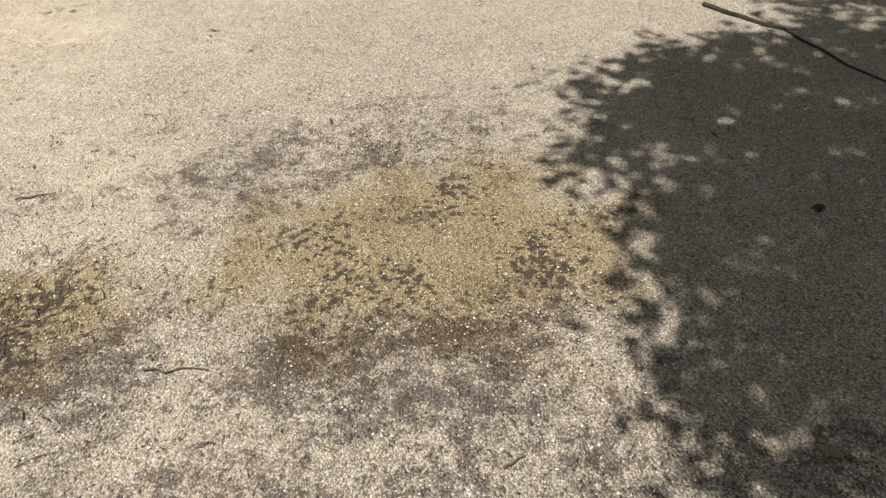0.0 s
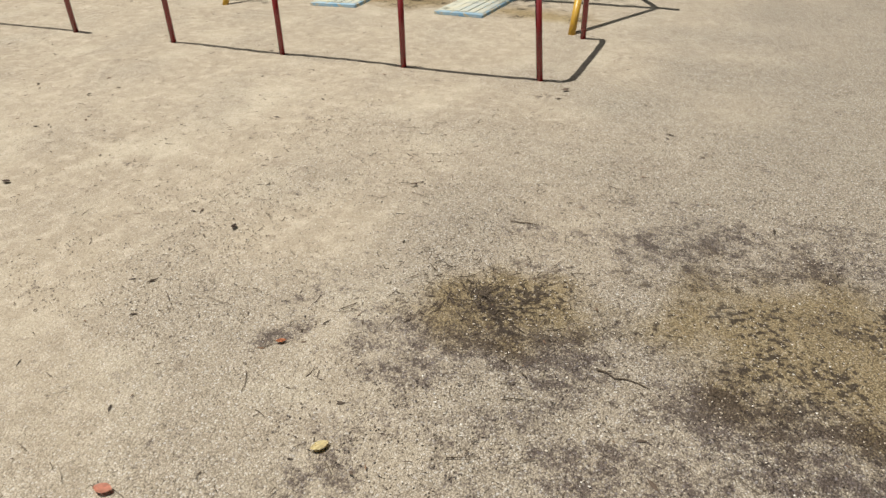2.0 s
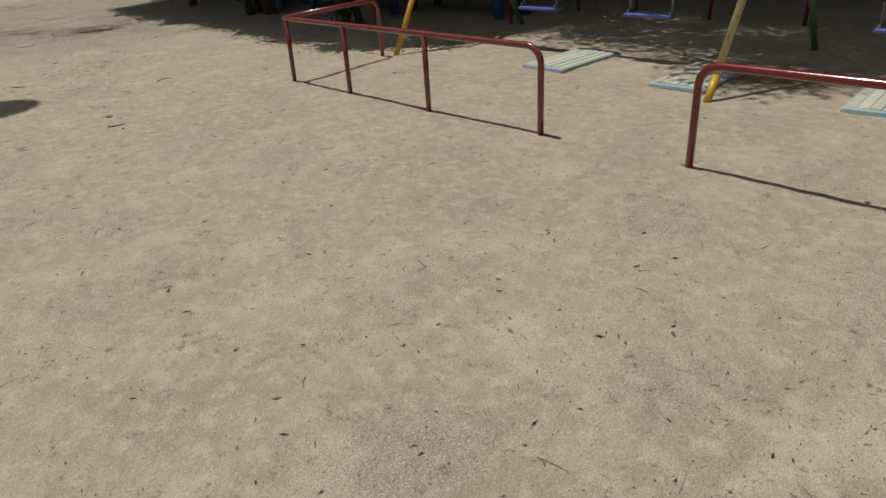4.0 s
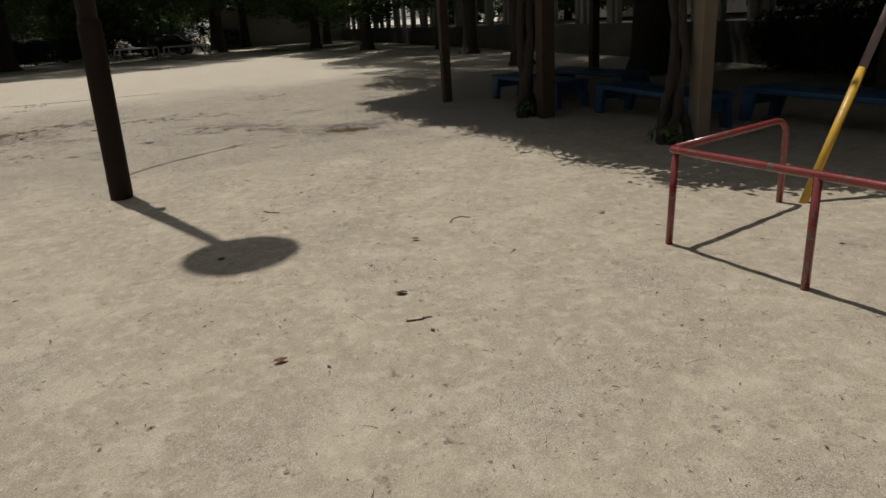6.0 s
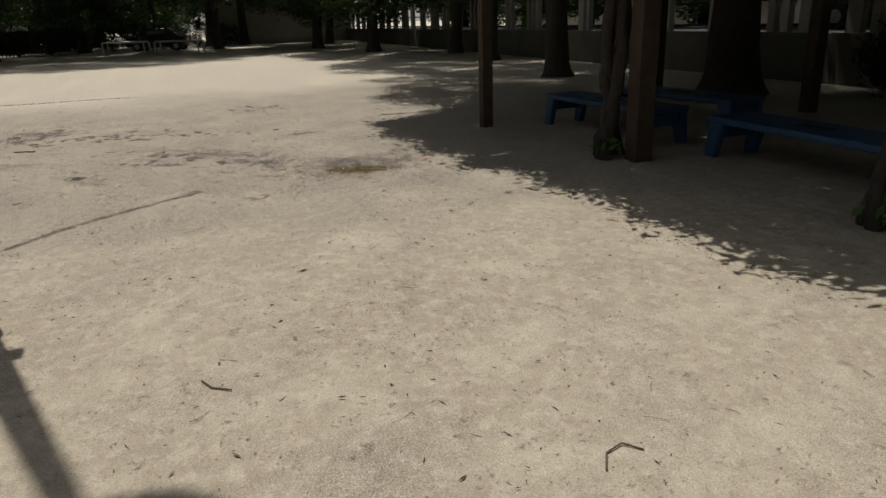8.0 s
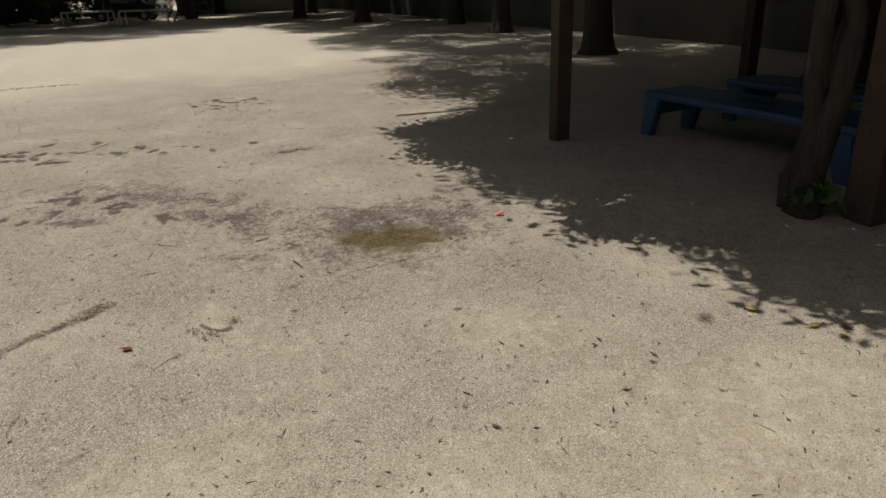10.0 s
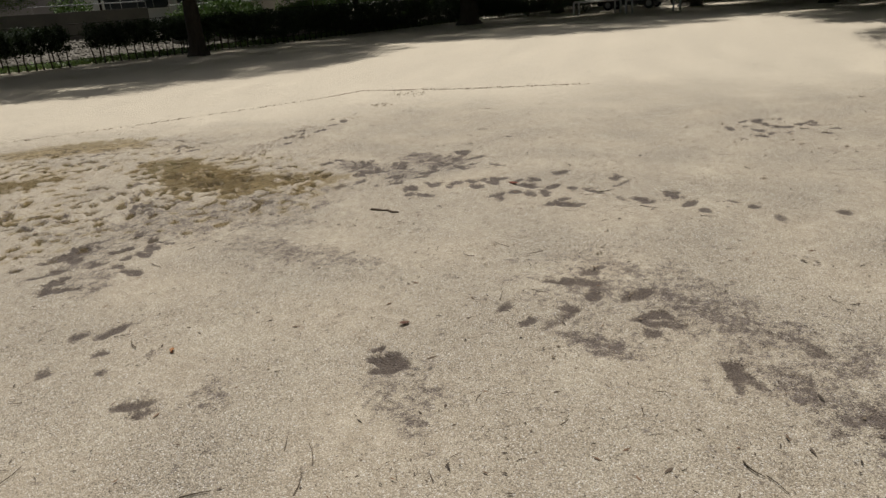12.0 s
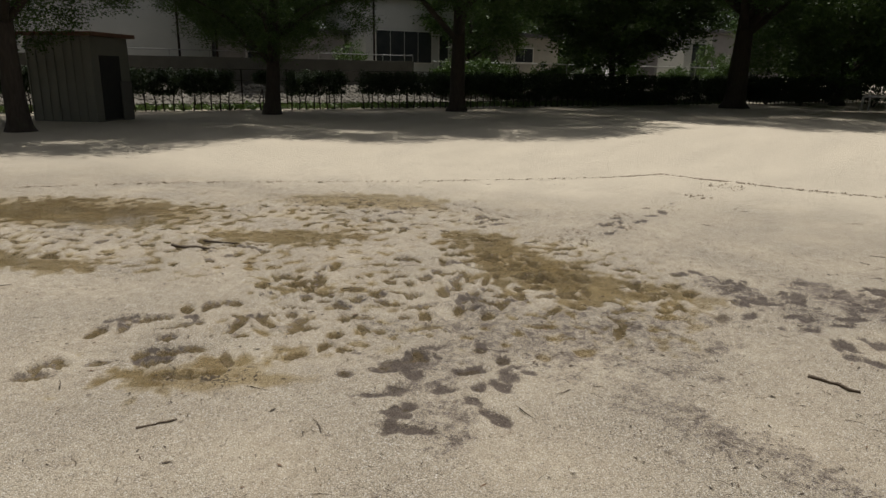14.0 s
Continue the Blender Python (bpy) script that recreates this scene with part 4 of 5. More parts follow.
# wide upper crowns over the hedge and swings, out of view, added to cast shade: radius, lower and upper end, offset
# from the trunk
UPPER = {1: (7.4, 4.7, 12.0, (0.0, 3.0)), 2: (7.4, 4.7, 12.5, (-1.5, 1.0)), 42: (8.0, 4.8, 12.5, (2.0, 2.0)), 10: (7.5, 4.5, 12.0, (-1.5, -2.0)), 22: (6.2, 4.4, 10.5, (-0.8, 0.2)), 24: (5.6, 4.4, 10.5, (1.4, 0.1)), 5: (8.5, 5.5, 14.0, (-3.0, -1.0))}
for x, y, r, cr, z0, z1, seed, off in TREES:
    if r > 0.01:
        tree(x, y, r, cr, z0, z1, seed, off=off, leafy=seed in (26, 16, 15, 24, 17, 21, 1, 2, 10, 5), high=UPPER.get(seed))

# the leafy boughs that shade the start of the walk: where each falls on the ground, its height and radius
BOUGHS = [(0.72, 2.68, 4.2, 0.80), (0.72, 1.95, 4.6, 0.52), (0.54, 1.4, 4.0, 0.56), (0.62, 0.75, 4.4, 0.74), (0.6, 2.62, 4.5, 0.55), (1.15, 1.7, 4.9, 0.7), (1.12, 3.1, 4.8, 0.66), (1.78, 3.7, 5.0, 0.7), (2.0, 2.6, 5.2, 1.3), (1.7, 1.3, 5.0, 1.15), (1.9, 0.0, 4.6, 1.2),
          (3.4, 3.6, 5.4, 1.6), (3.6, 1.6, 5.8, 1.7), (3.5, -0.4, 5.2, 1.5), (2.4, 4.6, 5.0, 0.9), (5.4, 2.6, 5.6, 1.8), (5.2, 0.4, 5.4, 1.6), (1.3, -0.7, 4.4, 0.8), (4.4, 5.0, 5.2, 1.3)]
DRIFT = Vector((-LIGHT_WAY.x / LIGHT_WAY.z, -LIGHT_WAY.y / LIGHT_WAY.z))
lobed_tree(4.05, 2.95, 0.3, [(a - DRIFT.x * z, b - DRIFT.y * z, z, r) for a, b, z, r in BOUGHS], 25, "broadleaf tree with dense dark leafy boughs")

# ---------------------------------------------------------------- hedge and bank
HA, HB = Vector((-27.0, -29.2, 0)), Vector((-60.0, -13.6, 0))
HDIR = (HB - HA).normalized()
HTURN = math.degrees(math.atan2(HDIR.y, HDIR.x))


def along(s, off=0.0, z=0.0):
    """A place s metres along the hedge, off metres beyond it."""
    n = Vector((HDIR.y, -HDIR.x, 0))
    n = n if n.y < 0 else -n
    return HA + HDIR * s + n * off + Vector((0, 0, z))


def shrub(s, seed, length=1.5, low=0.55, top=1.5):
    g = np.random.default_rng(seed)
    rng = random.Random(seed)
    root = thing("hedge_shrub", Matrix.Translation(along(s)) @ pose(0, 0, 0, 0, 0, HTURN), "clipped dark green hedge shrub on bare stems", "shrub", "hedge shrubs")
    for k in range(4):
        x = -length / 2 + length * (k + 0.5) / 4
        bm = bmesh.new()
        tube(bm, [(x, 0, -0.05), (x + rng.uniform(-0.06, 0.06), 0, 0.4), (x + rng.uniform(-0.1, 0.1), 0, 0.9)], [0.035, 0.028, 0.02], 7, 0.1, rng)
        part("stem", bm, M["bark"], root)
    c = np.stack([g.uniform(-length / 2, length / 2, 130), g.uniform(-0.4, 0.4, 130), g.uniform(low + 0.1, top - 0.08, 130)], 1)
    v, f = leaf_cloud(g, c, (0.09, 0.09, 0.07), 42, 0.05)
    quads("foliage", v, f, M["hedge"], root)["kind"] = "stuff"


k = 0
for start, end, count in ((-2.8, 7.4, 7), (9.78, 12.4, 2), (13.2, 52.0, 27)):
    for i in range(count):
        size = (end - start) / count
        s = start + size * (i + 0.5)
        shrub(s, 300 + k, size * 1.04, low=0.62 if s < 21 else 0.3 if s < 27 else 0.12, top=1.7)
        k += 1
shrub(8.75, 296, 0.5, 1.15, 1.6)


def long_box(name, s0, s1, off0, off1, z0, z1, material, label, category, kind="structure"):
    bm = bmesh.new()
    a, b = along(s0, (off0 + off1) / 2), along(s1, (off0 + off1) / 2)
    L = (b - a).length
    box(bm, -L / 2, L / 2, -(off1 - off0) / 2, (off1 - off0) / 2, z0, z1, 0.01)
    ob = mesh_object(name, bm, material)
    ob.matrix_basis = Matrix.Translation((a + b) / 2) @ pose(0, 0, 0, 0, 0, HTURN)
    return tagged(ob, label, category, kind=kind)


long_box("wall_bank", -14, 20, 8.6, 8.9, -0.2, 2.38, M["concrete"], "long stained concrete wall beyond the ballast bank", "wall")


def ballast():
    g = np.random.default_rng(77)
    n = 5200
    s, o = g.uniform(-6, 40, n), g.uniform(2.2, 8.5, n)
    p = np.array([along(a, b) for a, b in zip(s, o)])
    p[:, 2] = (o - 2.2) / 6.3 * 0.95
    r = g.uniform(0.07, 0.16, n)[:, None, None]
    octa = np.array([(1, 0, 0), (-1, 0, 0), (0, 1, 0), (0, -1, 0), (0, 0, 0.8), (0, 0, -0.8)], float)
    v = p[:, None] + octa * r * g.uniform(0.6, 1.2, (n, 6, 1))
    t = np.array([(0, 2, 4), (2, 1, 4), (1, 3, 4), (3, 0, 4), (2, 0, 5), (1, 2, 5), (3, 1, 5), (0, 3, 5)])
    f = (np.arange(n)[:, None, None] * 6 + t).reshape(-1, 3)
    ob = quads("ballast", v.reshape(-1, 3), f, M["stone"])
    tagged(ob, "loose grey ballast stones on a low bank", "stones", kind="stuff")
    bm = bmesh.new()
    q = [along(-14, 2.0, -0.05), along(50, 2.0, -0.05), along(50, 8.7, 0.9), along(-14, 8.7, 0.9)]
    q2 = [a - Vector((0, 0, 0.6)) for a in q]
    vs = [bm.verts.new(a) for a in q + q2]
    for idx in ((0, 1, 2, 3), (7, 6, 5, 4), (0, 4, 5, 1), (1, 5, 6, 2), (2, 6, 7, 3), (3, 7, 4, 0)):
        bm.faces.new([vs[i] for i in idx])
    bmesh.ops.recalc_face_normals(bm, faces=bm.faces[:])
    tagged(mesh_object("bank", bm, M["stone"]), "sloping grey gravel bank behind the hedge", "bank", kind="structure")
    n = 5000
    s, o = g.uniform(-4, 40, n), g.normal(1.3, 0.5, n)
    c = np.array([along(a, b) for a, b in zip(s, o)])
    c[:, 2] = 0.1
    v, f = leaf_cloud(g, c, (0.05, 0.05, 0.06), 2, 0.12)
    tagged(quads("grass", v, f, M["grass"]), "sparse green weeds under the hedge", "grass", kind="stuff")


ballast()


def wall_railing():
    """A thin pipe rail on the concrete wall, with two tall poles."""
    root = thing("railing", Matrix(), "thin grey pipe railing on the concrete wall", "railing")
    for i in range(15):
        bm = bmesh.new()
        p = along(-8 + i * 2.0, 8.75)
        tube(bm, [p + Vector((0, 0, 2.3)), p + Vector((0, 0, 2.72))], 0.025, 6)
        part("post", bm, M["steel"], root)
    bm = bmesh.new()
    tube(bm, [along(-8, 8.75, 2.72), along(20, 8.75, 2.72)], 0.028, 6)
    part("rail", bm, M["steel"], root)


def pole(s, off, top, lean=0.0):
    bm = bmesh.new()
    tube(bm, [along(s, off, -0.1), along(s + lean, off, top)], [0.07, 0.055], 8)
    tagged(mesh_object("pole", bm, M["brown_steel"]), "tall thin dark steel pole behind the concrete wall", "pole", "poles behind the wall")


def far_fence():
    """The pale pipe fence that goes on where the concrete wall ends."""
    root = thing("pipe_fence", Matrix(), "pale pipe fence among bushes behind the hedge", "fence")
    for i in range(17):
        bm = bmesh.new()
        p = along(20.5 + i * 2.0, 7.0)
        tube(bm, [p + Vector((0, 0, -0.1)), p + Vector((0, 0, 2.4))], 0.04, 6)
        part("post", bm, M["steel"], root)
    for z in (1.5, 2.36):
        bm = bmesh.new()
        tube(bm, [along(20.5, 7.0, z), along(52.5, 7.0, z)], 0.035, 6)
        part("rail", bm, M["white_paint"], root)


def sunny_bush(s, off, r, h, seed):
    g, rng = np.random.default_rng(seed), random.Random(seed)
    root = thing("bush", Matrix.Translation(along(s, off)), "sunlit bright green bush behind the hedge", "shrub", "sunlit bushes behind the hedge")
    for k in range(5):
        a = rng.uniform(0, 6.28)
        bm = bmesh.new()
        tube(bm, [(0, 0, -0.05), (0.3 * r * math.cos(a), 0.3 * r * math.sin(a), 0.4 * h), (0.6 * r * math.cos(a), 0.6 * r * math.sin(a), 0.8 * h)], [0.04, 0.03, 0.012], 6)
        part("stem", bm, M["bark"], root)
    d = g.normal(0, 1, (110, 3))
    d /= np.linalg.norm(d, axis=1)[:, None]
    c = d * g.uniform(0.5, 1.0, (110, 1)) * (r, r, h / 2) + (0, 0, h * 0.55)
    v, f = leaf_cloud(g, c, (0.13, 0.13, 0.12), 40, 0.085)
    quads("foliage", v, f, M["leaf_light"], root)["kind"] = "stuff"


wall_railing()
far_fence()
pole(6.6, 9.6, 6.5)
pole(8.55, 9.6, 5.2)
pole(17.8, 9.6, 6.5)
for i, (s, off, r, h) in enumerate(((20.6, 5.0, 1.2, 2.3), (22.8, 5.4, 1.3, 2.5), (24.6, 5.0, 1.1, 2.2), (28.4, 6.0, 1.3, 2.3), (31.6, 6.0, 1.2, 2.2), (35.0, 6.0, 1.4, 2.4), (39.2, 6.0, 1.3, 2.3), (43.5, 5.4, 1.5, 2.8), (46.6, 9.0, 1.6, 4.2), (16.4, 10.2, 1.2, 3.4))):
    sunny_bush(s, off, r, h, 700 + i)


def wire_fence():
    root = thing("wire_fence", Matrix(), "low dark wire fence behind the hedge", "fence")
    for i in range(24):
        bm = bmesh.new()
        p = along(-4 + i * 2.0, 1.0)
        tube(bm, [p + Vector((0, 0, -0.1)), p + Vector((0, 0, 1.75))], 0.03, 8)
        part("post", bm, M["brown_steel"], root)
    for z in (0.25, 0.75, 1.25, 1.72):
        bm = bmesh.new()
        tube(bm, [along(-4, 1.0, z), along(42, 1.0, z)], 0.014, 6)
        part("wire", bm, M["brown_steel"], root)


wire_fence()


# ---------------------------------------------------------------- shed
def shed():
    A, C = Vector((-25.3, -24.95, 0)), Vector((-26.35, -22.95, 0))
    w, d, hgt = (A - C).length, 1.9, 2.62
    turn = math.degrees(math.atan2((A - C).y, (A - C).x))
    root = thing("shed", Matrix.Translation(C) @ pose(0, 0, 0, 0, 0, turn), "cream sheet metal storage shed with a rusty flat roof", "shed")
    bm = bmesh.new()
    box(bm, 0, w, -d + 0.02, -0.02, -0.05, hgt, 0.01)
    part("body", bm, M["shed"], root)
    for i in range(8):
        bm = bmesh.new()
        x = 0.02 + (w - 0.04) * i / 7
        box(bm, x - 0.018, x + 0.018, -0.025, 0.012, 0.02, hgt - 0.02, 0.005)
        part("seam", bm, M["shed"], root)
    bm = bmesh.new()
    box(bm, -0.2, w + 0.15, -d - 0.15, 0.18, hgt, hgt + 0.12, 0.01)
    part("roof", bm, M["rust"], root, "rusty roof edge")
    # flat near-black panel: the shade inside an open doorway, put into colour
    bm = bmesh.new()
    box(bm, -0.03, 0.02, -1.35, -0.35, 0.05, 2.05, 0.006)
    part("door", bm, M["dark"], root, "near-black panel standing in for the shaded doorway")
    bm = bmesh.new()
    box(bm, -0.12, -0.07, -1.75, -1.2, 0.0, 1.25, 0.006)
    part("door_leaf", bm, M["concrete"], root, "grey board leaning beside the doorway")


shed()


# ---------------------------------------------------------------- boundary wall on the swing side
def boundary():
    bm = bmesh.new()
    L = 62.0
    box(bm, -L / 2, L / 2, -0.12, 0.12, -0.2, 0.95, 0.01)
    ob = mesh_object("wall_side", bm, M["concrete"])
    ob.matrix_basis = pose(-39, 12.35, 0, 0, 0, -0.5)
    tagged(ob, "low stained concrete retaining wall", "wall", kind="structure")
    root = thing("pale_fence", pose(-39, 12.4, 0.95, 0, 0, -0.5), "pale concrete pillar fence on the low wall", "fence")
    rng = random.Random(4)
    for i in range(31):
        x = -30.6 + i * 2.0
        for dx, w in ((0.0, 0.32), (0.5, 0.16)) if i % 3 else ((0.0, 0.2), (0.42, 0.2), (0.8, 0.26)):
            bm = bmesh.new()
            x0 = x + dx + rng.uniform(-0.12, 0.12)
            box(bm, x0, x0 + w, -0.08, 0.08, -0.02, 3.2, 0.01)
            part("pillar", bm, M["pale_panel"], root)
    for z in (0.12, 0.62, 1.12):
        bm = bmesh.new()
        box(bm, -30.6, 31, 0.09, 0.13, z, z + 0.045)
        part("rail", bm, M["brown_steel"], root)
    bm = bmesh.new()
    box(bm, -35, 36, 0.2, 9.5, -1.2, -0.12, 0.01)
    ob = mesh_object("road", bm, M["asphalt"])
    ob.matrix_basis = pose(-39, 12.4, 0.95, 0, 0, -0.5)
    tagged(ob, "grey asphalt road raised behind the low wall", "road", kind="structure")


boundary()
bm = bmesh.new()
box(bm, -70.3, -70.0, 1.5, 13.0, -0.2, 3.4, 0.01)
tagged(mesh_object("wall_end", bm, M["pale_panel"]), "pale stained concrete wall at the end of the field", "wall", kind="structure")


def barrier(x, y, turn):
    root = thing("barrier", pose(x, y, 0, 0, 0, turn), "low white painted pipe barrier at the park entrance", "barrier", "entrance barriers")
    bm = bmesh.new()
    pts = [Vector((-1.5, 0, -0.1))] + arc((-1.38, 0, 0.62), math.pi, math.pi / 2, 0.12, (1, 0, 0), (0, 0, 1)) + arc((1.38, 0, 0.62), math.pi / 2, 0, 0.12, (1, 0, 0), (0, 0, 1)) + [Vector((1.5, 0, -0.1))]
    tube(bm, pts, 0.06, 10)
    part("pipe", bm, M["white_paint"], root, smooth=True)
    for sx in (-1.15, 1.15):
        bm = bmesh.new()
        tube(bm, [(sx, 0, -0.1), (sx, 0, 0.74)], 0.05, 10)
        part("upright", bm, M["white_paint"], root, smooth=True)


barrier(-58.5, -4.0, 72)
barrier(-55.5, -0.7, 72)


def parked_car(m, label, paint):
    root = thing("car", m, label, "car", "parked cars")
    bm = bmesh.new()
    prof = [(-2.1, 0.3), (-2.15, 0.75), (-1.9, 0.95), (-1.3, 1.0), (-0.75, 1.5), (0.9, 1.52), (1.6, 1.05), (2.05, 0.9), (2.15, 0.6), (2.1, 0.3)]
    rows = [[bm.verts.new((px, sy * (0.84 if pz < 1.1 else 0.66), pz)) for px, pz in prof] for sy in (-1, 1)]
    for k in range(len(prof)):
        q = (k + 1) % len(prof)
        bm.faces.new((rows[0][k], rows[1][k], rows[1][q], rows[0][q]))
    bm.faces.new(rows[0])
    bm.faces.new(list(reversed(rows[1])))
    bmesh.ops.recalc_face_normals(bm, faces=bm.faces[:])
    bmesh.ops.bevel(bm, geom=bm.edges[:], offset=0.05, segments=2, affect="EDGES")
    part("body", bm, M[paint], root, smooth=True)
    for sx in (-1.35, 1.35):
        for sy in (-0.8, 0.8):
            bm = bmesh.new()
            tube(bm, [(sx, sy - 0.11, 0.32), (sx, sy + 0.11, 0.32)], 0.32, 18)
            wheel = part("wheel", bm, M["tyre"], root)
            bm = bmesh.new()
            tube(bm, [(sx, sy - 0.115, 0.32), (sx, sy + 0.115, 0.32)], 0.19, 14)
            part("rim", bm, M["steel"], wheel)
    for sy in (-1, 1):
        bm = bmesh.new()
        box(bm, -0.6, 0.95, sy * 0.79 - 0.02, sy * 0.79 + 0.02, 1.06, 1.38, 0.01)
        part("side_window", bm, M["glass"], root)
    for y in (-0.6, 0.6):
        bm = bmesh.new()
        box(bm, 2.08, 2.16, y - 0.16, y + 0.16, 0.66, 0.8, 0.01)
        part("headlight", bm, M["white_paint"], root)
    return root


parked_car(pose(-63.5, -2.2, 0, 0, 0, 75), "dark parked car half hidden behind the entrance barriers", "car")
parked_car(pose(-13.0, 17.6, 0.83, 0, 0, 178), "pale parked car on the road above the wall", "pale_car")
parked_car(pose(-22.5, 17.4, 0.83, 0, 0, 0), "dark parked car on the road above the wall", "car")

# ---------------------------------------------------------------- houses beyond
def house(name, m, w, d, h, wall, label, seed, rows=2):
    root = thing(name, m, label, "house", "houses beyond the park")
    bm = bmesh.new()
    box(bm, -w / 2, w / 2, -d / 2, d / 2, -0.2, h, 0.02)
    part("wall", bm, M[wall], root)
    bm = bmesh.new()
    e = 0.5
    pr = [(-w / 2 - e, -d / 2 - e, h), (w / 2 + e, -d / 2 - e, h), (w / 2 + e, d / 2 + e, h), (-w / 2 - e, d / 2 + e, h), (-w / 4, 0, h + 2.0), (w / 4, 0, h + 2.0)]
    vs = [bm.verts.new(p) for p in pr]
    for idx in ((0, 1, 5, 4), (1, 2, 5), (2, 3, 4, 5), (3, 0, 4), (3, 2, 1, 0)):
        bm.faces.new([vs[i] for i in idx])
    part("roof", bm, M["roof"], root)
    rng = random.Random(seed)
    for r in range(rows):
        for i in range(int(w // 2.6)):
            x, z = -w / 2 + 1.4 + i * 2.6, 0.9 + r * 2.8
            for sgn in (-1, 1):
                y = sgn * d / 2
                bm = bmesh.new()
                box(bm, x - 0.65, x + 0.65, y - 0.04, y + 0.04, z, z + 1.25, 0.01)
                win = part("window", bm, M["white_paint"], root)
                bm = bmesh.new()
                for px in (-0.3, 0.3):
                    box(bm, x + px - 0.27, x + px + 0.27, y - 0.05, y + 0.05, z + 0.06, z + 1.19)
                part("pane", bm, M["glass"], win)
    return root


def plain_house(s0, s1, off, d, h, wall, label, openings):
    """A house with its front to the park; openings: start and end along the front, sill and head."""
    w = s1 - s0
    root = thing("house", Matrix.Translation(along((s0 + s1) / 2, off)) @ pose(0, 0, 0, 0, 0, HTURN), label, "house", "houses beyond the park")
    bm = bmesh.new()
    box(bm, -w / 2, w / 2, 0, d, -0.2, h, 0.02)
    part("wall", bm, M[wall], root)
    bm = bmesh.new()
    box(bm, -w / 2 - 0.3, w / 2 + 0.3, -0.4, d + 0.3, h, h + 0.3, 0.03)
    part("roof", bm, M["roof"], root)
    for a, b, lo, hi in openings:
        xa, xb = a - (s0 + s1) / 2, b - (s0 + s1) / 2
        bm = bmesh.new()
        box(bm, xa - 0.08, xb + 0.08, -0.06, 0.02, lo - 0.08, hi + 0.08, 0.01)
        win = part("window", bm, M["white_paint"], root)
        bm = bmesh.new()
        n = max(1, round((xb - xa) / 1.0))
        for i in range(n):
            box(bm, xa + (xb - xa) * i / n + 0.02, xa + (xb - xa) * (i + 1) / n - 0.02, -0.08, 0.0, lo, hi)
        part("pane", bm, M["glass"], win)
    return root


plain_house(-9.0, 8.85, 13.0, 8, 6.4, "white_wall", "white rendered two-storey house with a blank wall", ((-7.5, -6.0, 3.6, 4.8),))
plain_house(9.6, 18.2, 16.0, 8, 4.2, "grey_render", "low mauve grey house behind the concrete wall", ((11.5, 13.0, 2.5, 3.6),))
plain_house(18.6, 25.4, 13.0, 8, 6.4, "white_wall", "white house with a wide dark window", ((19.3, 23.4, 2.4, 4.4), (24.0, 24.7, 2.0, 4.2)))
plain_house(29.5, 35.0, 14.0, 8, 4.4, "pale_panel", "pale low house half hidden by trees", ((31.0, 32.6, 2.6, 3.6),))
plain_house(47.2, 50.4, 12.6, 3, 5.3, "white_wall", "white gateway with a dark opening", ((48.0, 49.6, 0.4, 4.4),))
plain_house(50.9, 61.5, 14.0, 8, 5.5, "grey_render", "mauve grey rendered building", ((57.0, 58.6, 1.4, 3.6),))
for x, w, wl in ((-62, 12, "pale_panel"), (-43, 12, "grey_render"), (-24, 13, "pale_panel"), (-8, 12, "grey_render")):
    house("house", pose(x, 31, 0), w, 8, 6.0, wl, "pale two-storey house beyond the road", int(-x))


# ---------------------------------------------------------------- litter on the ground
def walkway(g, n, spread):
    """Places scattered along the way over the field."""
    line = np.array([(-0.5, 2.2), (-2.5, 2.2), (-5.0, 2.0), (-8.5, 1.8), (-12.0, 1.2), (-15.0, 1.4), (-17.5, 0.8), (-19.0, -1.6), (-19.5, -4.5)])
    k = g.uniform(0, len(line) - 1.001, n)
    i = k.astype(int)
    p = line[i] + (line[i + 1] - line[i]) * (k - i)[:, None]
    return p + g.normal(0, 1, (n, 2)) * np.asarray(spread)


def twigs():
    g = np.random.default_rng(21)
    n = 2100
    p = np.concatenate([walkway(g, 1000, (1.3, 1.2)), g.uniform((-22.5, -7.5), (-15.5, 2.0), (600, 2)), g.normal((-1.6, 2.0), (1.2, 0.8), (500, 2))])
    a, ln, r = g.uniform(0, 6.28, n), 0.008 + g.exponential(0.011, n).clip(0, 0.07), g.uniform(0.0007, 0.0019, n)
    far = np.concatenate([np.zeros(n - 120, bool), np.ones(120, bool)])
    p[far] = g.uniform((-25.0, -8.0), (-15.8, 3.0), (120, 2))
    ln[far], r[far] = g.uniform(0.025, 0.075, 120), g.uniform(0.0018, 0.004, 120)
    bend = g.normal(0, 0.14, n)
    verts, faces = [], []
    for k in range(4):
        s = (k / 3 - 0.5) * ln * 2
        ca, sa = np.cos(a + bend * (k / 3 - 0.5) * 2), np.sin(a + bend * (k / 3 - 0.5) * 2)
        cx, cy = p[:, 0] + ca * s, p[:, 1] + sa * s
        rr = r * (1.2 - 0.25 * k)
        for q in range(3):
            t = q * 2.094
            verts.append(np.stack([cx - sa * np.cos(t) * rr, cy + ca * np.cos(t) * rr, 0.004 + r + np.sin(t) * rr], -1))
    v = np.stack(verts, 1).reshape(-1, 3)
    base = np.arange(n)[:, None] * 12
    for k in range(3):
        for q in range(3):
            faces.append(base + np.array([k * 3 + q, k * 3 + (q + 1) % 3, k * 3 + 3 + (q + 1) % 3, k * 3 + 3 + q]))
    tagged(quads("twig_litter", v, np.concatenate(faces), M["twig"]), "thin dry brown twigs and pine needles strewn on gravel", "twigs", kind="stuff")


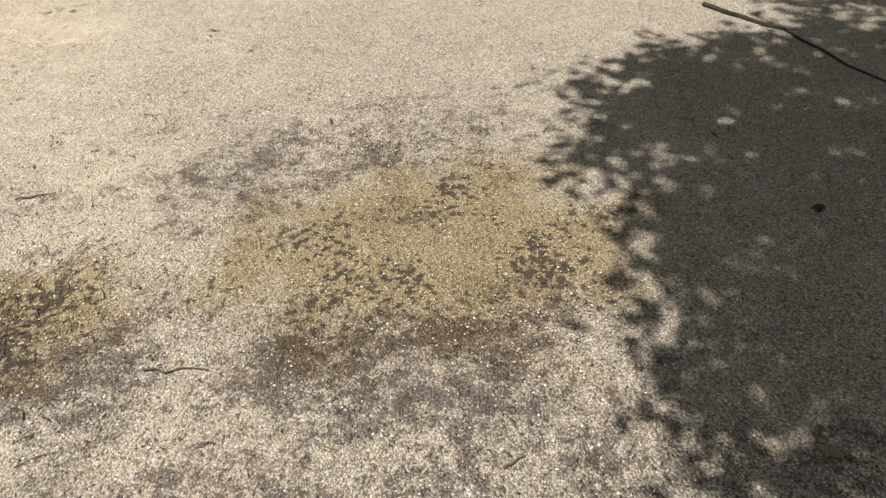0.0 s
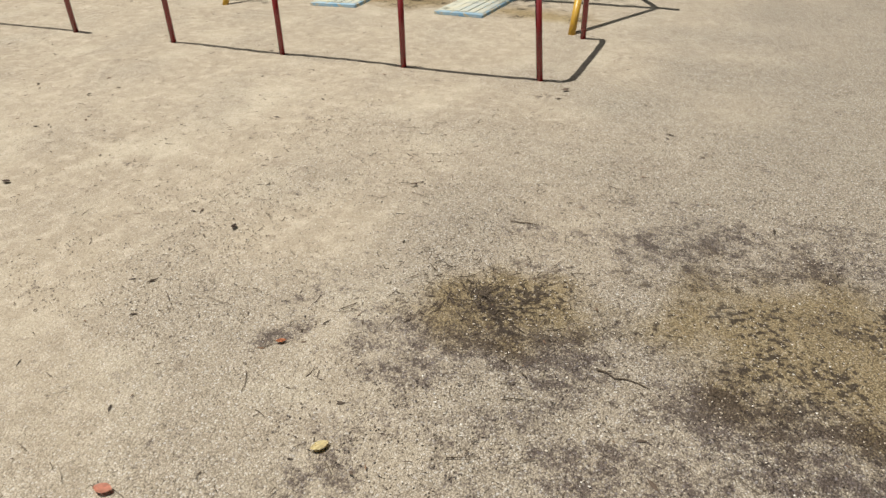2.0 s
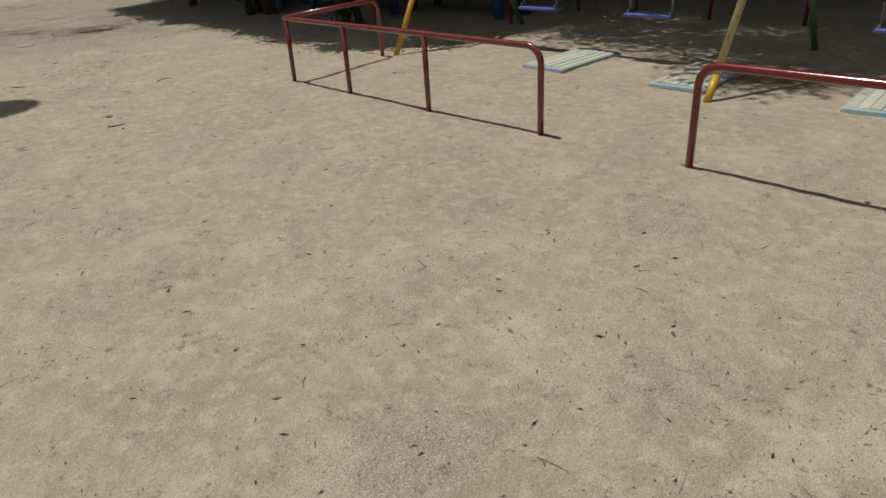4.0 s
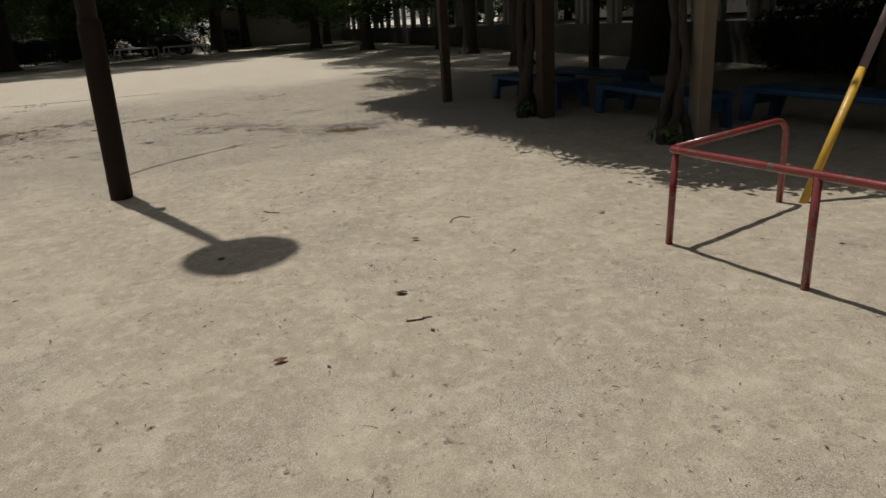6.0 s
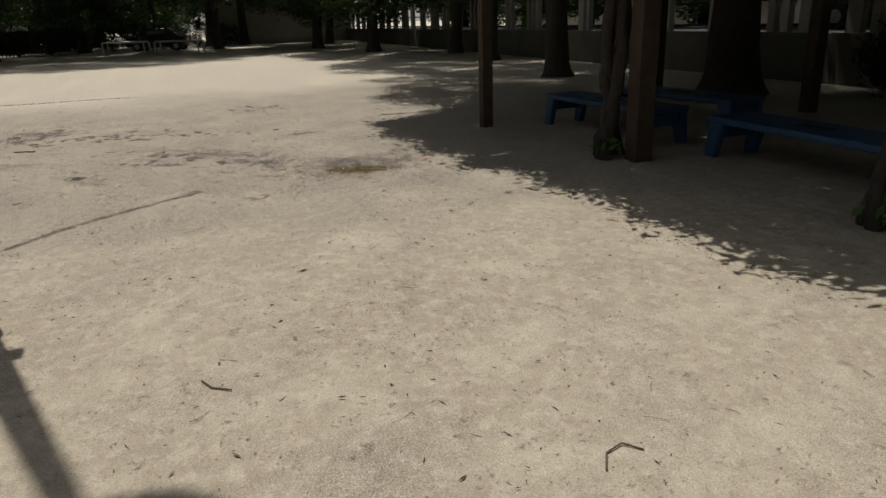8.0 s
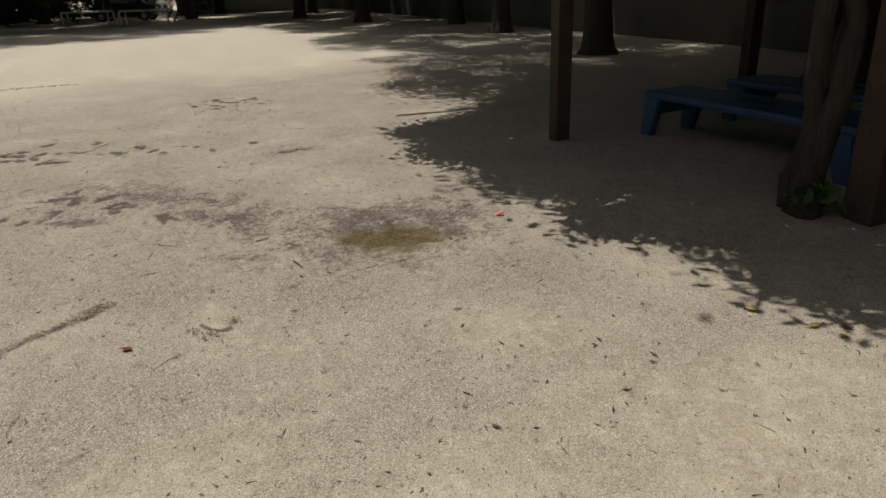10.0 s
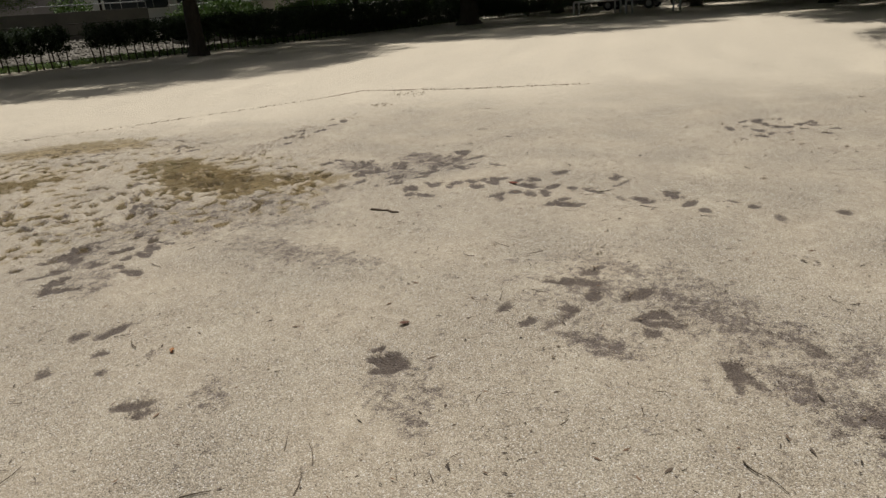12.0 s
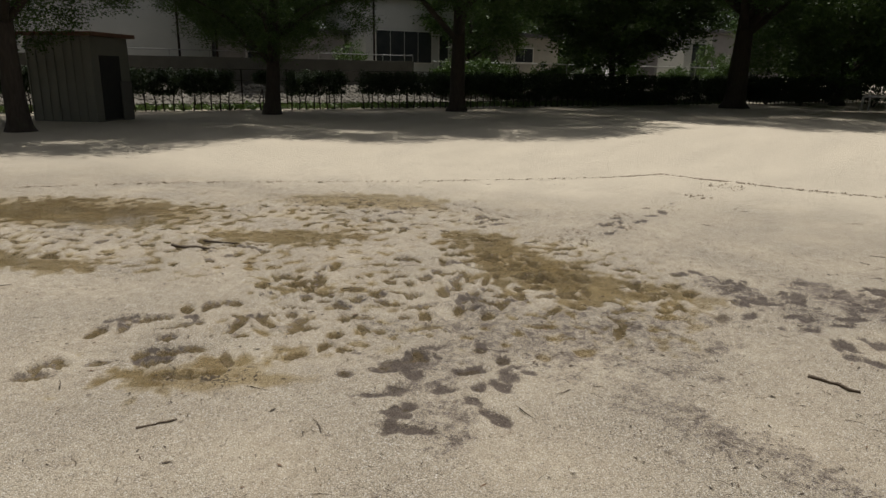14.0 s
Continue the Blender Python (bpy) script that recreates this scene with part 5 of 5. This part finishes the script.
def pebbles():
    g = np.random.default_rng(22)
    n = 40000
    p = np.concatenate([g.uniform((-3.6, 0.9), (1.6, 3.6), (30000, 2)), walkway(g, 10000, (1.2, 0.9))])
    r = g.uniform(0.0018, 0.0042, n)
    octa = np.array([(1, 0, 0), (-1, 0, 0), (0, 1, 0), (0, -1, 0), (0, 0, 0.7), (0, 0, -0.7)], float)
    c = np.concatenate([p, 0.002 + 0 * p[:, :1]], 1)
    v = c[:, None] + octa * r[:, None, None] * g.uniform(0.6, 1.4, (n, 6, 1))
    t = np.array([(0, 2, 4), (2, 1, 4), (1, 3, 4), (3, 0, 4), (2, 0, 5), (1, 2, 5), (3, 1, 5), (0, 3, 5)])
    m = Nodes("grit")
    isl = m.node("ShaderNodeNewGeometry").outputs["Random Per Island"]
    base = m.ramp(isl, [(0.0, (0.06, 0.05, 0.045)), (0.25, (0.2, 0.16, 0.12)), (0.6, (0.42, 0.35, 0.26)), (0.9, (0.55, 0.49, 0.4)), (1.0, (0.8, 0.77, 0.7))])
    tagged(quads("grit", v.reshape(-1, 3), (np.arange(n)[:, None, None] * 6 + t).reshape(-1, 3), m.done(base, 0.7)), "loose coarse grit lying on the sand", "grit", kind="stuff")


def clods():
    """Crumbs of sand pushed up along wheel tracks and round shoe prints."""
    g = np.random.default_rng(23)
    track = np.array([(-19.33, -11.66), (-21.07, -10.37), (-22.19, -9.2), (-23.63, -7.66), (-24.95, -6.44), (-26.1, -5.51), (-26.87, -5.1), (-26.73, -4.44), (-26.75, -4.01), (-26.62, -3.1), (-26.65, -1.97), (-26.7, -0.8)])
    second = np.array([(-14.91, -0.77), (-15.29, -0.5), (-15.6, -0.16), (-15.85, 0.16), (-16.04, 0.44), (-16.15, 0.55)])
    pts, rad = [], []
    for line, n, wide, size in ((track, 800, 0.035, 0.02), (second, 320, 0.025, 0.007)):
        k = g.uniform(0, len(line) - 1.001, n)
        i = k.astype(int)
        pts.append(line[i] + (line[i + 1] - line[i]) * (k - i)[:, None] + g.normal(0, wide, (n, 2)))
        rad.append(g.uniform(0.3, 1.1, n) * size)
    for cx, cy, n, s in ((-15.60, 1.0, 45, 0.035), (-15.72, 1.11, 25, 0.03), (-15.66, 0.93, 20, 0.02), (-18.9, -4.6, 260, 1.1), (-20.4, -3.6, 160, 0.8), (-18.2, 0.1, 60, 0.4), (-20.2, -0.4, 70, 0.6), (-22.5, 1.5, 70, 0.5), (-23.05, -4.3, 34, 0.09), (-22.5, -4.1, 34, 0.1), (-22.0, -4.25, 40, 0.11), (-21.6, -4.13, 40, 0.1), (-23.9, -4.0, 34, 0.09), (-25.0, -3.95, 30, 0.1), (-26.2, -3.95, 60, 0.2), (-16.9, 1.5, 80, 0.25)):
        pts.append(g.normal((cx, cy), s, (n, 2)))
        rad.append(g.uniform(0.002, 0.007 if s < 0.08 else 0.01 if cx > -21.4 else 0.02, n))
    p, r = np.concatenate(pts), np.concatenate(rad)
    n = len(p)
    octa = np.array([(1, 0, 0), (-1, 0, 0), (0, 1, 0), (0, -1, 0), (0, 0, 0.6), (0, 0, -0.6)], float)
    v = np.concatenate([p, 0.002 + 0 * p[:, :1]], 1)[:, None] + octa * r[:, None, None] * g.uniform(0.5, 1.5, (n, 6, 1))
    t = np.array([(0, 2, 4), (2, 1, 4), (1, 3, 4), (3, 0, 4), (2, 0, 5), (1, 2, 5), (3, 1, 5), (0, 3, 5)])
    tagged(quads("sand_clods", v.reshape(-1, 3), (np.arange(n)[:, None, None] * 6 + t).reshape(-1, 3), surface("damp_sand", (0.2, 0.155, 0.105), (0.28, 0.225, 0.16), 20, 200, 0.9)), "crumbs of damp sand along tracks and prints", "sand", kind="stuff")


def needle_patch():
    """Dark pine needles and stalks washed together beside the muddy stain."""
    g = np.random.default_rng(31)
    bm = bmesh.new()
    for _ in range(230):
        a, d = g.uniform(0, 6.28), abs(g.normal(0, 0.16))
        c = Vector((-1.72 + 1.5 * d * math.cos(a), 1.82 + d * math.sin(a), 0.005))
        t, L = g.uniform(0, 3.14) * 0.75 + 0.25 * a, g.uniform(0.008, 0.032)
        e = Vector((math.cos(t), math.sin(t), 0)) * L
        side = Vector((-e.y, e.x, 0)) * g.normal(0, 0.25)
        tube(bm, [c - e, c + side, c + e], g.uniform(0.0009, 0.0019), 4)
    tagged(mesh_object("needle_litter", bm, M["twig"]), "dark pine needles washed together on gravel", "twigs", kind="stuff")


def crumbs():
    """Small dark bits of leaf and bark over the whole field."""
    g = np.random.default_rng(32)
    n = 14500
    ring = g.uniform(0, 6.28, 400)
    heap = np.stack([-12.72 + 0.42 * np.cos(ring), 1.56 + 0.27 * np.sin(ring)], 1) + g.normal(0, 0.05, (400, 2))
    p = np.concatenate([walkway(g, 6000, (2.0, 1.6)), g.uniform((-23, -8), (-13, 3.5), (7200, 2)), heap, g.normal((-12.76, 1.56), (0.15, 0.11), (500, 2)), g.normal((-13.4, 3.65), (0.7, 0.14), (400, 2))])
    r = 0.0022 + g.exponential(0.0018, n).clip(0, 0.009)
    r[13200:14100] = g.uniform(0.0012, 0.0034, 900)
    octa = np.array([(2.2, 0, 0), (-2.2, 0, 0), (0, 0.6, 0), (0, -0.6, 0), (0, 0, 0.4), (0, 0, -0.4)], float)
    a = g.uniform(0, 6.28, n)
    rot = np.stack([np.stack([np.cos(a), np.sin(a), 0 * a], -1), np.stack([-np.sin(a), np.cos(a), 0 * a], -1), np.stack([0 * a, 0 * a, 1 + 0 * a], -1)], 1)
    v = np.concatenate([p, 0.004 + 0 * p[:, :1]], 1)[:, None] + np.einsum("kj,njl->nkl", octa, rot) * r[:, None, None] * g.uniform(0.6, 1.4, (n, 6, 1))
    t = np.array([(0, 2, 4), (2, 1, 4), (1, 3, 4), (3, 0, 4), (2, 0, 5), (1, 2, 5), (3, 1, 5), (0, 3, 5)])
    m = Nodes("bark_crumbs")
    isl = m.node("ShaderNodeNewGeometry").outputs["Random Per Island"]
    base = m.ramp(isl, [(0.0, (0.04, 0.03, 0.022)), (0.6, (0.09, 0.065, 0.045)), (0.9, (0.2, 0.12, 0.07)), (1.0, (0.5, 0.45, 0.36))])
    tagged(quads("leaf_crumbs", v.reshape(-1, 3), (np.arange(n)[:, None, None] * 6 + t).reshape(-1, 3), m.done(base, 0.85)), "small dark crumbs of leaf and bark on sand", "litter", kind="stuff")


twigs()
needle_patch()
crumbs()
pebbles()
clods()


def fallen_leaf(x, y, size, turn, col, label, curl=0.1):
    bm = bmesh.new()
    rows = []
    for i in range(7):
        u = i / 6
        w = 0.3 * math.sin(math.pi * min(1, u * 0.95 + 0.03)) ** 0.8
        rows.append([bm.verts.new(((u - 0.5) * size, s * w * size, 0.004 + curl * size * (0.35 * abs(s) ** 2 + 0.5 * (u - 0.5) ** 2))) for s in (-1, -0.5, 0, 0.5, 1)])
    for a, b in zip(rows, rows[1:]):
        for k in range(4):
            bm.faces.new((a[k], a[k + 1], b[k + 1], b[k]))
    bmesh.ops.solidify(bm, geom=bm.faces[:], thickness=0.0012)
    c2 = tuple(v * 0.7 for v in col)
    root = thing("fallen_leaf", pose(x, y, 0.007, 0, 0, turn), label, "leaf", "fallen leaves")
    leaf = part("blade", bm, surface("leaf_" + label.split()[0], col, c2, 30, 200, 0.6), root)
    bm = bmesh.new()
    tube(bm, [(-0.5 * size, 0, 0.004 + curl * size * 0.125), (-0.7 * size, 0.03 * size, 0.006)], 0.0012, 5)
    part("stalk", bm, M["twig"], root)


for x, y, size, turn, col, lab in (
    (0.74, 2.27, 0.05, 20, (0.16, 0.07, 0.04), "brown curled fallen leaf on shaded gravel"), (0.42, 1.4, 0.05, 150, (0.45, 0.36, 0.2), "straw coloured fallen leaf on shaded gravel"), (-2.17, 1.21, 0.035, 40, (0.55, 0.2, 0.08), "orange fallen leaf on pale gravel"),
    (-1.75, 0.93, 0.055, 60, (0.85, 0.74, 0.42), "pale yellow fallen leaf on gravel"), (-9.54, 0.4, 0.07, 100, (0.32, 0.11, 0.06), "reddish dry fallen leaf on sand"), (-11.23, 0.18, 0.06, 95, (0.06, 0.03, 0.02), "dark brown fallen leaf in a lamp shadow"),
    (-15.59, 0.66, 0.05, 70, (0.3, 0.09, 0.06), "dull red round fallen leaf on sand"), (-16.74, 3.05, 0.05, 10, (0.5, 0.42, 0.28), "pale dry fallen leaf beside the shade"), (-10.87, 2.95, 0.06, 110, (0.42, 0.42, 0.2), "pale green fallen leaf on sand"),
    (-20.38, -0.78, 0.09, 70, (0.32, 0.1, 0.05), "red brown fallen leaf on trodden sand"), (-17.26, -1.81, 0.04, 30, (0.5, 0.25, 0.1), "small orange fallen leaf on sand"), (-17.73, -0.76, 0.055, 120, (0.2, 0.09, 0.05), "brown crumpled fallen leaf on sand"),
    (-2.14, 0.52, 0.055, 20, (0.75, 0.36, 0.24), "pinkish orange fallen leaf on gravel"), (-4.27, 1.41, 0.045, 20, (0.09, 0.05, 0.035), "dark curled fallen leaf on sand"), (-2.91, 1.68, 0.04, 120, (0.08, 0.05, 0.035), "dark crumpled fallen leaf on gravel"), (-2.46, 2.43, 0.03, 50, (0.1, 0.05, 0.03), "small dark fallen leaf on gravel"), (-2.4, 4.1, 0.05, 50, (0.12, 0.05, 0.03), "dark fallen leaf beside the red fence"), (-9.52, 1.15, 0.035, 10, (0.2, 0.1, 0.06), "small brown fallen leaf on sand"),
    (-14.79, 3.34, 0.06, 30, (0.55, 0.45, 0.1), "yellow fallen leaf beside the shade"), (-10.06, 1.14, 0.07, 80, (0.13, 0.09, 0.06), "narrow brown fallen leaf on sand"), (-10.97, 1.5, 0.06, 60, (0.12, 0.08, 0.05), "narrow dark fallen leaf on sand")):
    fallen_leaf(x, y, size, turn, col, lab)


rng = random.Random(9)
for k in range(14):
    u = rng.uniform(0, 1)
    tone, lab = rng.choice((((0.62, 0.5, 0.14), "yellow fallen leaf at the edge of the pergola shade"), ((0.5, 0.4, 0.24), "straw coloured fallen leaf at the edge of the pergola shade"), ((0.3, 0.15, 0.06), "brown fallen leaf at the edge of the pergola shade")))
    fallen_leaf(-14.6 + 2.3 * u, 3.4 + 0.35 * u + rng.uniform(-0.15, 0.2), rng.uniform(0.035, 0.06), rng.uniform(0, 360), tone, lab, 0.2)


def scrap():
    bm = bmesh.new()
    box(bm, -0.03, 0.03, -0.016, 0.016, 0.0, 0.010, 0.004)
    for v in bm.verts:
        v.co.z += 0.012 * math.sin(v.co.x * 60) + 0.006
    ob = mesh_object("plastic_scrap", bm, surface("pink_plastic", (0.8, 0.16, 0.15), (0.75, 0.25, 0.2), 20, 200, 0.4))
    ob.matrix_basis = pose(-16.54, 2.88, 0, 0, 0, 75)
    tagged(ob, "crumpled bright pink plastic scrap on sand", "litter")


scrap()


def stick(points, r, label, material="twig"):
    bm = bmesh.new()
    rng = random.Random(len(label))
    a, b = Vector((*points[0], 0.006)), Vector((*points[-1], 0.006))
    pts = [a.lerp(b, k / 5) + Vector((rng.uniform(-1, 1), rng.uniform(-1, 1), 0)) * 0.07 * (b - a).length * (0 < k < 5) for k in range(6)] if len(points) == 2 else [Vector((*p, 0.006)) for p in points]
    tube(bm, pts, [r * (1.1 - 0.09 * k) for k in range(len(pts))], 6, 0.15, rng)
    tagged(mesh_object("stick", bm, M[material]), label, "stick", "fallen sticks")


stick([(-9.69, 1.06), (-9.68, 1.20)], 0.005, "straight brown stick lying on sand")
stick([(-12.38, 0.56), (-12.3, 0.6), (-12.25, 0.68)], 0.004, "bent brown twig lying on sand")
stick([(-11.22, 1.85), (-11.30, 1.9), (-11.33, 1.98), (-11.27, 2.03)], 0.004, "hooked brown twig lying on sand")
stick([(-19.02, -6.98), (-19.15, -6.6)], 0.014, "dark wet stick lying between puddles")
stick([(-19.3, -6.9), (-19.45, -6.55)], 0.01, "dark wet stick lying beside water")
stick([(-17.04, -4.07), (-17.2, -4.0)], 0.006, "dark wet twig lying on mud")
stick([(-1.89, 2.34), (-1.77, 2.38)], 0.003, "thin dark twig lying on gravel")
stick([(-1.21, 1.63), (-1.04, 1.63)], 0.0025, "thin brown twig lying on gravel")
stick([(-0.31, 1.36), (-0.26, 1.39)], 0.003, "short dark twig lying on gravel")
stick([(-19.56, -1.75), (-19.52, -1.5)], 0.012, "dark stick lying on trodden sand")
stick([(0.83, 3.92), (0.92, 3.80), (0.97, 3.76), (1.05, 3.66), (1.12, 3.61), (1.15, 3.5), (1.21, 3.39), (1.25, 3.25), (1.36, 3.08), (1.42, 2.95), (1.6, 2.8)], 0.012, "dark exposed root in the tree shade", "bark")
stick([(-0.25, 6.1), (-0.1, 6.3), (0.1, 6.7)], 0.03, "dark broken branch lying on gravel")


def stone(x, y, s):
    bm = bmesh.new()
    bmesh.ops.create_icosphere(bm, subdivisions=2, radius=s)
    rng = random.Random(int(x * 100))
    for v in bm.verts:
        v.co = Vector((v.co.x * 1.3, v.co.y, v.co.z * 0.6)) * rng.uniform(0.88, 1.1)
    ob = mesh_object("stone", bm, M["stone"])
    ob.matrix_basis = pose(x, y, 0.25 * s, 0, 0, rng.uniform(0, 180))
    tagged(ob, "pale rounded stone lying on gravel", "stone")


stone(-0.03, 6.28, 0.05)
